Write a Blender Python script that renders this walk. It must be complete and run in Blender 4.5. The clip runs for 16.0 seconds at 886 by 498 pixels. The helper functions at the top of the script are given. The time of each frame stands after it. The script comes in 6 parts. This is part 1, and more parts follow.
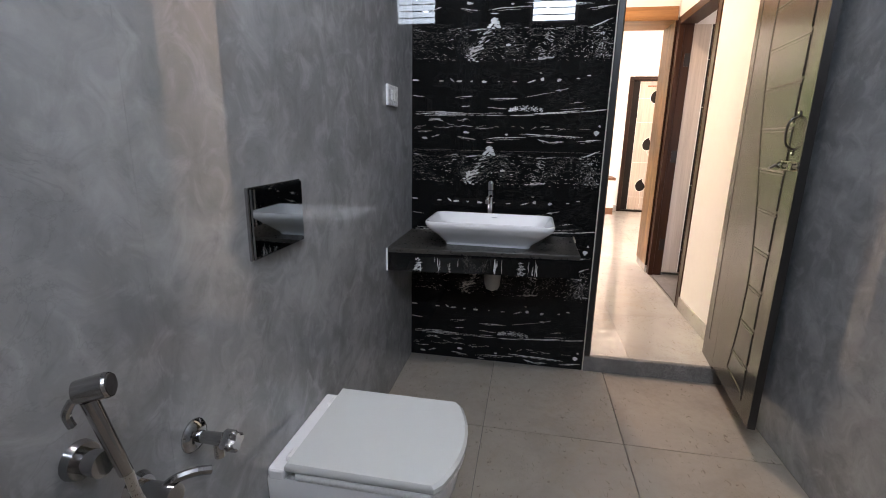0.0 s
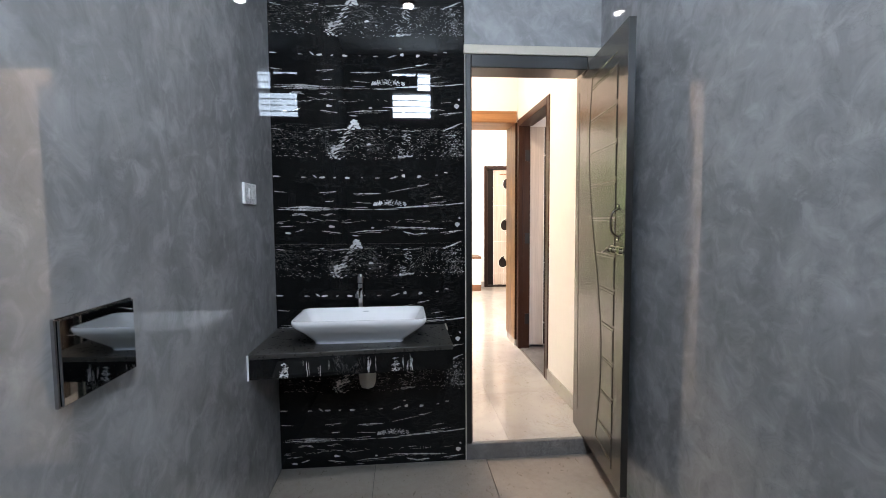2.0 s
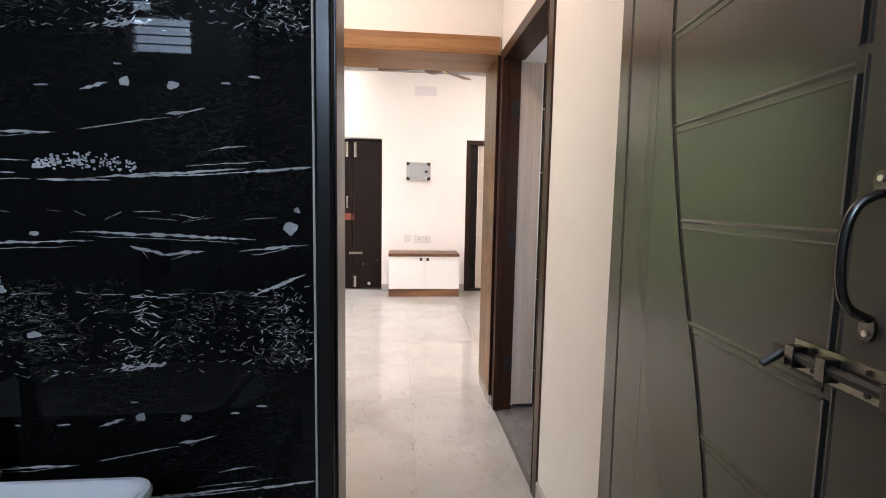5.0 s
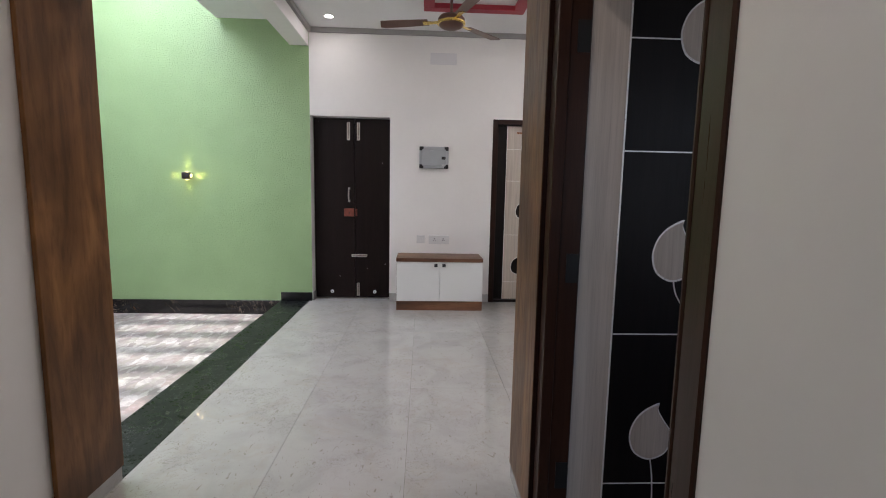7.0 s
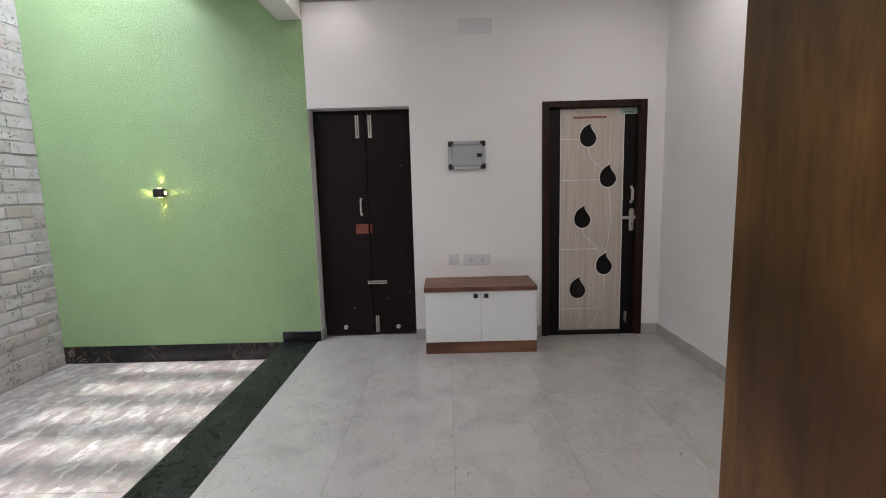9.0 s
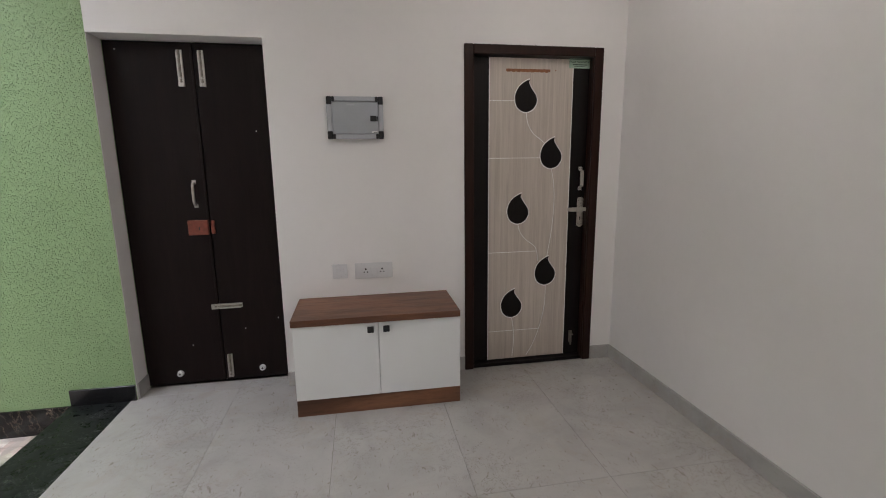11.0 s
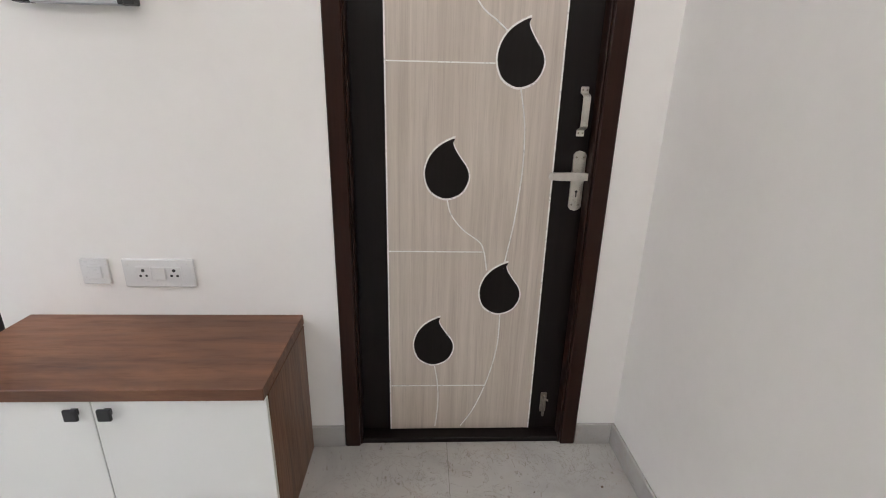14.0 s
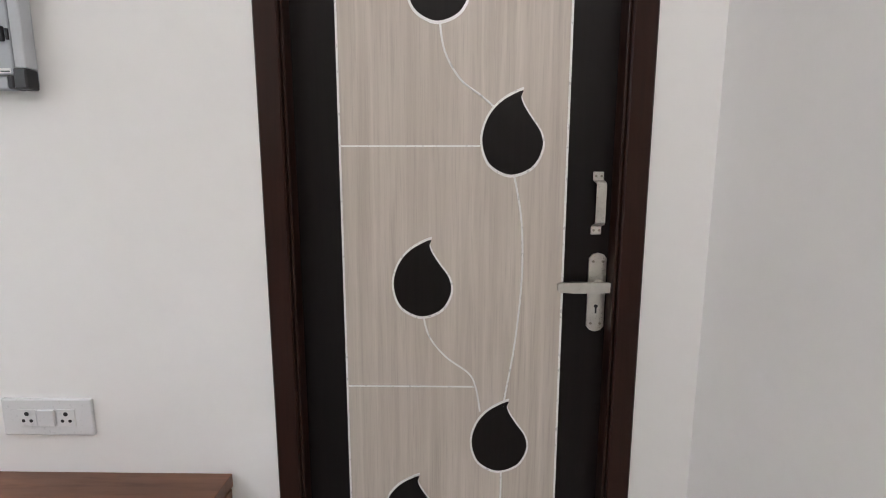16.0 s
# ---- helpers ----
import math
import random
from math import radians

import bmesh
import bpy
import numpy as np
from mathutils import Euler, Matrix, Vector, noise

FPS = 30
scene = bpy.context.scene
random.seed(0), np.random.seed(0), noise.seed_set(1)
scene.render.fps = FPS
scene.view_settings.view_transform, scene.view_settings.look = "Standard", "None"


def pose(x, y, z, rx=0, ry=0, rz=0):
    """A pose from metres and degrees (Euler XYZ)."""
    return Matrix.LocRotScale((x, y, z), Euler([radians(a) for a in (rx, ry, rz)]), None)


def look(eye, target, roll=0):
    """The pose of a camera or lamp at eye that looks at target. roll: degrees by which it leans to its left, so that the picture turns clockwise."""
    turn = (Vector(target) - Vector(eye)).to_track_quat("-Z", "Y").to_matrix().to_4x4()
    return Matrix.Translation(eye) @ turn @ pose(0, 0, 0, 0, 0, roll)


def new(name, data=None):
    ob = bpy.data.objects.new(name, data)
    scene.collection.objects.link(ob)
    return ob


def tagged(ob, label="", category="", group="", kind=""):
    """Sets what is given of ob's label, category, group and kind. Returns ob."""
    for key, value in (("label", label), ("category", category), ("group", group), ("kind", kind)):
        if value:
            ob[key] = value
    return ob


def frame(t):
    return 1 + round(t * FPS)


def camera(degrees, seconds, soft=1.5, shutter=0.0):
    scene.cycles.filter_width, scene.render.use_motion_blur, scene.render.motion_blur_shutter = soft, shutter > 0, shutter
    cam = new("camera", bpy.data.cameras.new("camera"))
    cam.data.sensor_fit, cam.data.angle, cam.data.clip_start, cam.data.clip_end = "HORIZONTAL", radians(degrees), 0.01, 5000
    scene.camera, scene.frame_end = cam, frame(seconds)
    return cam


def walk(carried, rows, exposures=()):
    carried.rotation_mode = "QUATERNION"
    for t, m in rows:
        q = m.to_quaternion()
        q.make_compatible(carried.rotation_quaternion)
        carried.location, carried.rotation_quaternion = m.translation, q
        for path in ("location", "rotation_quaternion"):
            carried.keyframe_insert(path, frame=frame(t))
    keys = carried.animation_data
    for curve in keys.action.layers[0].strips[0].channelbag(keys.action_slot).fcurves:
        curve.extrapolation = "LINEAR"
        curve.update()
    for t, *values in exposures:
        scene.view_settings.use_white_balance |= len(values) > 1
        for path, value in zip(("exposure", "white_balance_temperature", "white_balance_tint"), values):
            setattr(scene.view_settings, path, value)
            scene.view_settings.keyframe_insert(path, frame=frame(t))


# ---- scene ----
cam = camera(87.7, 16.0, 1.0)
PATH = [
    (0, (0.019, -0.05, 1.176), (-0.331, 1.861, 0.698), 1.1),
    (0.5, (-0.008, -0.087, 1.215), (-0.11, 1.898, 0.989), -0.0),
    (1, (-0.007, -0.117, 1.3), (0.041, 1.878, 1.432), -1.6),
    (1.5, (0.002, -0.094, 1.27), (0.168, 1.899, 1.273), -0.5),
    (2, (0.044, -0.015, 1.237), (0.217, 1.973, 1.101), -0.4),
    (2.5, (0.134, 0.103, 1.237), (0.212, 2.093, 1.047), 0.2),
    (3, (0.206, 0.285, 1.231), (0.279, 2.271, 1.006), 1.3),
    (3.5, (0.253, 0.59, 1.236), (0.395, 2.572, 1.007), 1.0),
    (4, (0.333, 0.904, 1.236), (0.494, 2.887, 1.027), 0.8),
    (4.5, (0.453, 1.19, 1.258), (0.63, 3.172, 1.053), 1.2),
    (4.7, (0.487, 1.326, 1.25), (0.681, 3.306, 1.053), 1.0),
    (6.8, (0.681, 2.555, 1.29), (0.81, 4.58, 1.052), 0.9),
    (7, (0.685, 2.652, 1.289), (0.776, 4.668, 1.043), 1.1),
    (7.5, (0.701, 2.976, 1.319), (0.698, 4.955, 1.031), 1.0),
    (8, (0.674, 3.274, 1.367), (0.638, 5.253, 1.083), -0.5),
    (8.2, (0.605, 3.38, 1.38), (0.574, 5.363, 1.12), -1.3),
    (10.3, (0.651, 4.677, 1.436), (0.689, 6.652, 1.124), -0.5),
    (10.5, (0.684, 4.811, 1.416), (0.796, 6.782, 1.093), -0.7),
    (11, (0.808, 5.103, 1.419), (1.153, 7.038, 1.049), -0.7),
    (11.2, (0.878, 5.223, 1.413), (1.319, 7.137, 1.036), -0.3),
    (11.5, (0.998, 5.407, 1.402), (1.533, 7.288, 0.982), -1.0),
    (12, (1.201, 5.687, 1.373), (1.767, 7.551, 0.92), -1.1),
    (12.5, (1.411, 5.932, 1.394), (1.885, 7.807, 0.885), 0.2),
    (13, (1.553, 6.18, 1.347), (1.927, 8.047, 0.734), 1.0),
    (13.5, (1.654, 6.374, 1.337), (1.893, 8.231, 0.636), 1.1),
    (14, (1.776, 6.516, 1.351), (1.864, 8.408, 0.705), 1.3),
    (14.5, (1.85, 6.543, 1.406), (1.844, 8.502, 1.004), 1.3),
    (15, (1.884, 6.56, 1.434), (1.836, 8.548, 1.225), 0.9),
    (15.5, (1.899, 6.664, 1.413), (1.85, 8.651, 1.185), 0.5),
    (16, (1.929, 6.908, 1.357), (1.897, 8.885, 1.06), 0.0),
]
EXPOSURES = [
    (0.0, 2.8, 8500, 30), (1.0, 2.92, 7900, 24), (3.0, 2.93, 7900, 27), (4.5, 2.42, 7600, 28), (5.2, 1.8, 6900, 22), (6.4, 0.72, 6350, 19), (7.0, 0.65, 6250, 19),
    (8.0, 0.66, 6250, 21), (10.5, 0.08, 6450, 13), (11.0, 0.35, 6500, 17), (11.5, 0.5, 6550, 18), (12.0, 0.6, 6550, 18), (13.0, 0.82, 6400, 17), (14.0, 1.24, 6300, 15), (14.5, 1.24, 6200, 16), (16.0, 1.22, 6150, 15),
]
walk(cam, [(t, look(eye, target, roll)) for t, eye, target, roll in PATH], EXPOSURES)

# ---- world, sun, lamps ----
world = bpy.data.worlds.new("sky")
scene.world = world
world.use_nodes = True
sky = world.node_tree.nodes.new("ShaderNodeTexSky")
sky.sky_type = "NISHITA"
sky.sun_disc = False
sky.sun_elevation, sky.sun_rotation = radians(80), radians(-90)
world.node_tree.links.new(sky.outputs[0], world.node_tree.nodes["Background"].inputs[0])
world.node_tree.nodes["Background"].inputs[1].default_value = 0.12


def lamp(name, kind, m, energy, color=(1, 1, 1), **settings):
    data = bpy.data.lights.new(name, kind)
    data.energy, data.color = energy, color
    ob = new(name, data)
    ob.matrix_world = m
    return ob


sun = lamp("sun", "SUN", look((-3.2, 6.0, 20), (-0.2, 6.02, 0)), 2.8, (1.0, 0.965, 0.92))
sun.data.angle = radians(2.0)

# the sky seen through the courtyard's open roof
roof_light = lamp("roof_light", "AREA", look((-2.31, 6.33, 3.98), (-2.31, 6.33, 0)), 215, (0.86, 0.92, 1.0))
roof_light.data.shape, roof_light.data.size, roof_light.data.size_y = "RECTANGLE", 1.4, 3.3
# the daylight in the bathroom's window
window_light = lamp("window_light", "AREA", look((0.17, -0.86, 2.7), (0.17, 3.0, 2.2)), 16.0, (0.46, 0.73, 1.0))
window_light.data.shape, window_light.data.size, window_light.data.size_y = "RECTANGLE", 0.46, 0.5
# ceiling lamps of bathroom and hall, with fill added in hall and lobby
bath_bulb = lamp("bath_bulb", "AREA", look((0.12, 0.55, 3.13), (0.12, 0.55, 0)), 3.4, (0.64, 0.83, 1.0))
bath_bulb.data.shape, bath_bulb.data.size = "DISK", 0.09
# first lamp is seen; the other three are unseen, added to brighten the hall
DOWNLIGHTS_AND_FILL = [(-0.30, 7.66, 0.7), (2.1, 6.85, 4.0), (-0.30, 5.05, 5.2), (2.1, 5.05, 5.2)]
for lx, ly, watts in DOWNLIGHTS_AND_FILL:
    hall_bulb = lamp("hall_bulb", "AREA", look((lx, ly, 3.045), (lx, ly, 0)), watts, (1.0, 0.96, 0.9))
    hall_bulb.data.shape, hall_bulb.data.size = "DISK", 0.08
# unseen lamp without a fixture, added for the lobby's warm brightness
lobby_bulb = lamp("lobby_bulb", "AREA", look((0.25, 3.4, 2.985), (0.25, 3.4, 0)), 4.8, (1.0, 0.89, 0.76))
lobby_bulb.data.shape, lobby_bulb.data.size = "DISK", 0.12
# no window is known here: lamp added to brighten the open bedroom leaf
bedroom_light = lamp("bedroom_light", "AREA", look((2.4, 2.5, 1.5), (2.2, 4.2, 1.2)), 0.6, (0.92, 0.96, 1.0))
bedroom_light.data.shape, bedroom_light.data.size, bedroom_light.data.size_y = "RECTANGLE", 0.9, 1.1



# ---- materials ----
class Nodes:
    def __init__(self, name):
        self.mat = bpy.data.materials.new(name)
        self.mat.use_nodes = True
        self.tree = self.mat.node_tree
        self.bsdf = self.tree.nodes["Principled BSDF"]

    def add(self, kind, **values):
        n = self.tree.nodes.new(kind)
        for key, v in values.items():
            if key in n.inputs:
                n.inputs[key].default_value = v
        return n

    def link(self, a, b):
        self.tree.links.new(a, b)

    def coords(self, scale=(1, 1, 1), random_shift=False, rot=(0, 0, 0)):
        tc = self.add("ShaderNodeTexCoord")
        mp = self.add("ShaderNodeMapping", Scale=scale, Rotation=rot)
        self.link(tc.outputs["Object"], mp.inputs["Vector"])
        if random_shift:
            info = self.add("ShaderNodeObjectInfo")
            mul = self.add("ShaderNodeVectorMath")
            mul.operation = "SCALE"
            mul.inputs[0].default_value = (37.0, 23.0, 51.0)
            self.link(info.outputs["Random"], mul.inputs["Scale"])
            self.link(mul.outputs[0], mp.inputs["Location"])
        return mp.outputs[0]

    def place(self, scale=(1, 1, 1), rot=(0, 0, 0)):
        """Coordinates that run on from tile to tile."""
        g = self.add("ShaderNodeNewGeometry")
        mp = self.add("ShaderNodeMapping", Scale=scale, Rotation=rot)
        self.link(g.outputs["Position"], mp.inputs["Vector"])
        return mp.outputs[0]

    def noise(self, vec, scale, detail=4, rough=0.55, distort=0.0):
        n = self.add("ShaderNodeTexNoise", Scale=scale, Detail=detail, Roughness=rough, Distortion=distort)
        self.link(vec, n.inputs["Vector"])
        return n.outputs["Fac"]

    def ramp(self, fac, *stops):
        n = self.add("ShaderNodeValToRGB")
        e = n.color_ramp.elements
        while len(e) < len(stops):
            e.new(0.5)
        for el, (p, c) in zip(e, stops):
            el.position = p
            el.color = (*c, 1) if len(c) == 3 else c
        self.link(fac, n.inputs["Fac"])
        return n.outputs["Color"]

    def grey(self, fac, *stops):
        return self.ramp(fac, *[(p, (v, v, v)) for p, v in stops])

    def math(self, op, a, b=None):
        n = self.add("ShaderNodeMath")
        n.operation = op
        for i, v in enumerate((a, b)):
            if v is None:
                continue
            if isinstance(v, (int, float)):
                n.inputs[i].default_value = v
            else:
                self.link(v, n.inputs[i])
        return n.outputs[0]

    def mix(self, fac, a, b, blend="MIX"):
        n = self.add("ShaderNodeMix")
        n.data_type, n.blend_type = "RGBA", blend
        for i, v in ((0, fac), (6, a), (7, b)):
            if isinstance(v, (int, float)):
                n.inputs[i].default_value = v
            elif isinstance(v, tuple):
                n.inputs[i].default_value = (*v, 1)
            else:
                self.link(v, n.inputs[i])
        return n.outputs[2]

    def bump(self, height, strength=0.2, distance=0.002):
        n = self.add("ShaderNodeBump", Strength=strength, Distance=distance)
        self.link(height, n.inputs["Height"])
        self.link(n.outputs[0], self.bsdf.inputs["Normal"])

    def done(self, color=None, rough=None, metal=0.0, spec=0.5, coat=0.0):
        for key, v in (("Base Color", color), ("Roughness", rough), ("Metallic", metal), ("Specular IOR Level", spec), ("Coat Weight", coat)):
            if v is None:
                continue
            if isinstance(v, (int, float)):
                self.bsdf.inputs[key].default_value = v
            elif isinstance(v, tuple):
                self.bsdf.inputs[key].default_value = (*v, 1)
            else:
                self.link(v, self.bsdf.inputs[key])
        return self.mat


def simple(name, color, rough=0.5, metal=0.0, var=0.12, scale=6, bump=0.0, bscale=150, spec=0.5, coat=0.0):
    """A plain surface with faint blotches, grain and uneven gloss."""
    n = Nodes(name)
    v = n.coords()
    big = n.noise(v, scale, 3)
    fine = n.noise(v, scale * 14, 4)
    c = n.mix(n.grey(big, (0.3, 0), (0.7, 1)), tuple(x * (1 - var) for x in color), tuple(min(1, x * (1 + var * 0.6)) for x in color))
    c = n.mix(n.math("MULTIPLY", n.grey(fine, (0.45, 0), (0.75, 1)), var), c, tuple(x * 0.6 for x in color))
    if bump:
        n.bump(n.noise(v, bscale, 3), bump, 0.002)
    r = n.grey(fine, (0.3, max(0.02, rough * 0.85)), (0.7, min(1, rough * 1.15)))
    return n.done(c, r, metal, spec, coat)


def wood(name, dark, light, rough=0.42, axis="z", stretch=14.0, random_shift=False, streak=1.0, spec=0.5, fibre=0.5):
    n = Nodes(name)
    s = {"x": (1.0, stretch, stretch), "y": (stretch, 1.0, stretch), "z": (stretch, stretch, 1.0)}[axis]
    v = n.coords(s, random_shift)
    g = n.noise(v, 1.2, 6, 0.6, 0.7)
    f = n.noise(v, 7.0, 5, 0.65)
    big = n.noise(n.coords((1, 1, 1), random_shift), 2.2, 3, 0.5, 0.4)
    mid = tuple((a + b) / 2 for a, b in zip(dark, light))
    c = n.ramp(g, (0.28, dark), (0.5, mid), (0.72, light))
    c = n.mix(n.grey(big, (0.35, 0.0), (0.7, 0.55 * streak)), c, dark)
    c = n.mix(n.grey(f, (0.5, 0.0), (0.8, fibre)), c, tuple(x * 0.55 for x in dark))
    n.bump(f, 0.12, 0.0008)
    return n.done(c, n.grey(f, (0.3, rough * 0.85), (0.7, rough * 1.2)), 0, spec)


def make_black_marble(name, upright):
    """Polished black tile with a printed pattern of white veins that comes back every 0.613 m of height."""
    n = Nodes(name)
    tc = n.add("ShaderNodeTexCoord")
    sep = n.add("ShaderNodeSeparateXYZ")
    n.link(tc.outputs["Object"], sep.inputs[0])
    along, across = (sep.outputs[2], sep.outputs[0]) if not upright else (sep.outputs[0], sep.outputs[2])
    wob = n.noise(n.coords((2.2, 2.2, 2.2)), 2.0, 3)
    f = n.math("FRACT", n.math("DIVIDE", n.math("ADD", n.math("SUBTRACT", 3.54, along), n.math("MULTIPLY", n.math("SUBTRACT", wob, 0.5), 0.03)), 0.613))
    comb = n.add("ShaderNodeCombineXYZ")
    n.link(across, comb.inputs[0])
    n.link(n.math("MULTIPLY", f, 0.613), comb.inputs[2])
    n.link(sep.outputs[1], comb.inputs[1])

    def tex(scale, size, detail=4, rough=0.6, distort=0.0):
        mp = n.add("ShaderNodeMapping", Scale=scale)
        n.link(comb.outputs[0], mp.inputs[0])
        return n.noise(mp.outputs[0], size, detail, rough, distort)

    def thread(noise_out, w, gain=1.0):
        return n.grey(noise_out, (0.5 - w, 0), (0.5 - w * 0.35, gain), (0.5 + w * 0.35, gain), (0.5 + w, 0))

    # faint crackle in a band; the clear veins are laid on as shapes
    zones = n.grey(f, (0.0, 0.9), (0.05, 1.0), (0.22, 0.9), (0.285, 0.06), (0.6, 0.12), (0.965, 0.0), (1.0, 0.9))
    crackle = thread(tex((24, 1, 60), 1.0, 4, 0.6, 1.2), 0.014)
    white = n.math("MULTIPLY", zones, n.math("MULTIPLY", crackle, n.grey(tex((7, 1, 9), 1.0, 2), (0.45, 0.0), (0.6, 0.4))))
    warm = n.noise(n.coords((3, 3, 3)), 3.0, 2)
    vc = n.mix(n.grey(warm, (0.4, 0), (0.65, 1)), (0.52, 0.51, 0.5), (0.36, 0.31, 0.3))
    c = n.mix(white, (0.0045, 0.0048, 0.005), vc)
    return n.done(c, 0.012, 0, 0.22)


def make_grey_tile(name, base=(0.285, 0.29, 0.297), rough=0.014):
    """Large polished grey marble-look wall tile: clouds and short darker strokes."""
    n = Nodes(name)
    v = n.place((1, 1, 1))
    a = n.noise(v, 2.6, 7, 0.6, 0.9)
    b = n.noise(v, 11.0, 6, 0.62, 0.9)
    w = n.noise(n.place((1, 1, 1.3), (0.3, 0.2, 0.2)), 6.0, 5, 0.6, 1.8)
    m = n.noise(v, 4.0, 3, 0.5)
    c = n.ramp(a, (0.3, tuple(x * 0.72 for x in base)), (0.52, base), (0.72, tuple(x * 1.3 for x in base)))
    c = n.mix(n.math("MULTIPLY", n.grey(b, (0.5, 0), (0.68, 1)), 0.5), c, tuple(x * 1.5 for x in base))
    c = n.mix(n.math("MULTIPLY", n.grey(b, (0.32, 1), (0.46, 0)), 0.4), c, tuple(x * 0.6 for x in base))
    c = n.mix(n.math("MULTIPLY", n.grey(w, (0.486, 0), (0.5, 0.2), (0.514, 0)), n.grey(m, (0.48, 0), (0.6, 1))), c, tuple(x * 0.42 for x in base))
    return n.done(c, n.grey(b, (0.3, rough * 0.7), (0.7, rough * 1.4)), 0, 0.62)


def make_floor_tile(name, base, vein, rough=0.12, scuffs=0.35, cloud=1.0):
    """Polished vitrified floor tile with faint clouds and short dark marks."""
    n = Nodes(name)
    v = n.coords((1, 1, 1), True)
    a = n.noise(v, 3.0, 6, 0.62, 0.9)
    b = n.noise(v, 9.0, 6, 0.7, 1.8)
    c = n.ramp(a, (0.28, tuple(x * (1 - 0.18 * cloud) for x in base)), (0.52, base), (0.75, tuple(min(1, x * (1 + 0.08 * cloud)) for x in base)))
    patch = n.noise(v, 1.7, 3)
    c = n.mix(n.math("MULTIPLY", n.grey(b, (0.489, 0), (0.5, 0.75), (0.511, 0)), n.grey(patch, (0.46, 0), (0.58, 1))), c, vein)
    warm = n.noise(v, 5.0, 5, 0.7, 0.6)
    c = n.mix(n.math("MULTIPLY", n.grey(warm, (0.52, 0), (0.66, 1)), 0.4 * cloud), c, (base[0] * 0.92, base[1] * 0.84, base[2] * 0.74))
    m = n.noise(n.coords((20, 9, 9), True, (0, 0, 0.9)), 2.0, 4, 0.55, 1.6)
    c = n.mix(n.math("MULTIPLY", n.grey(m, (0.63, 0), (0.69, 1)), scuffs), c, tuple(x * y for x, y in zip(base, (0.45, 0.38, 0.3))))
    dust = n.noise(v, 30.0, 4, 0.7)
    r = n.mix(n.grey(dust, (0.35, 0), (0.75, 1)), (rough * 0.7,) * 3, (rough * 1.7,) * 3)
    return n.done(c, r, 0, 0.55)


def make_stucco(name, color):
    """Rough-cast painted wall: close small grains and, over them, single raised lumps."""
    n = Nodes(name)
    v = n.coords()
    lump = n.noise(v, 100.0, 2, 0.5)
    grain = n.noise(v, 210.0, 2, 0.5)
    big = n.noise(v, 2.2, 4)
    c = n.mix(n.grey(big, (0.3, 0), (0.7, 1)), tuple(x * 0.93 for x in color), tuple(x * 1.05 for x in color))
    # hollows between the lumps coloured slightly darker: relief shade put into the paint
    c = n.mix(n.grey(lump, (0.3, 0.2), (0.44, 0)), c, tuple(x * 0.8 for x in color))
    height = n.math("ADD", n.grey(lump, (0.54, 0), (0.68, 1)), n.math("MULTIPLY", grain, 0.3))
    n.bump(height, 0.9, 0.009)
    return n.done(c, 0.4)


def make_vein_marble(name, base, vein, scale=5.0, width=0.012, amount=0.5, rough=0.1, second=None, sparse=0.4):
    n = Nodes(name)
    v = n.coords((1, 1, 1), True)
    a = n.noise(v, scale, 7, 0.66, 2.2)
    b = n.noise(v, scale * 0.5, 5, 0.6, 1.0)
    m = n.noise(v, 1.6, 3)
    c = n.ramp(b, (0.3, tuple(x * 0.6 for x in base)), (0.6, base), (0.8, tuple(x * 1.7 for x in base)))
    mask = n.math("MULTIPLY", n.grey(a, (0.5 - width, 0), (0.5, amount), (0.5 + width, 0)), n.grey(m, (sparse, 0.15 if sparse < 0.45 else 0.0), (sparse + 0.2, 1)))
    c = n.mix(mask, c, vein)
    if second:
        p = n.noise(v, scale * 2.2, 4, 0.6, 1.4)
        c = n.mix(n.math("MULTIPLY", n.grey(p, (0.66, 0), (0.68, 1)), n.grey(m, (0.5, 0), (0.56, 1))), c, second)
    return n.done(c, rough, 0, 0.5)


def make_border(name):
    """Near-black greenish marble with pale broken patches, dulled by dust."""
    n = Nodes(name)
    v = n.coords()
    a = n.noise(v, 13.0, 6, 0.7, 1.6)
    b = n.noise(v, 4.0, 4, 0.6, 1.0)
    c = n.ramp(a, (0.36, (0.003, 0.0035, 0.0035)), (0.52, (0.007, 0.0085, 0.0085)), (0.64, (0.018, 0.022, 0.0215)), (0.74, (0.07, 0.08, 0.077)))
    t = n.noise(v, 9.0, 6, 0.68, 2.4)
    c = n.mix(n.math("MULTIPLY", n.grey(t, (0.491, 0), (0.5, 0.9), (0.509, 0)), n.grey(b, (0.45, 0), (0.6, 1))), c, (0.26, 0.28, 0.27))
    return n.done(c, n.grey(a, (0.3, 0.2), (0.7, 0.42)), 0, 0.22)


def make_enamel(name, low, high, rough):
    """Satin enamel paint, faintly uneven."""
    n = Nodes(name)
    a = n.noise(n.coords(), 2.0, 3)
    return n.done(n.ramp(a, (0.3, low), (0.7, high)), rough)


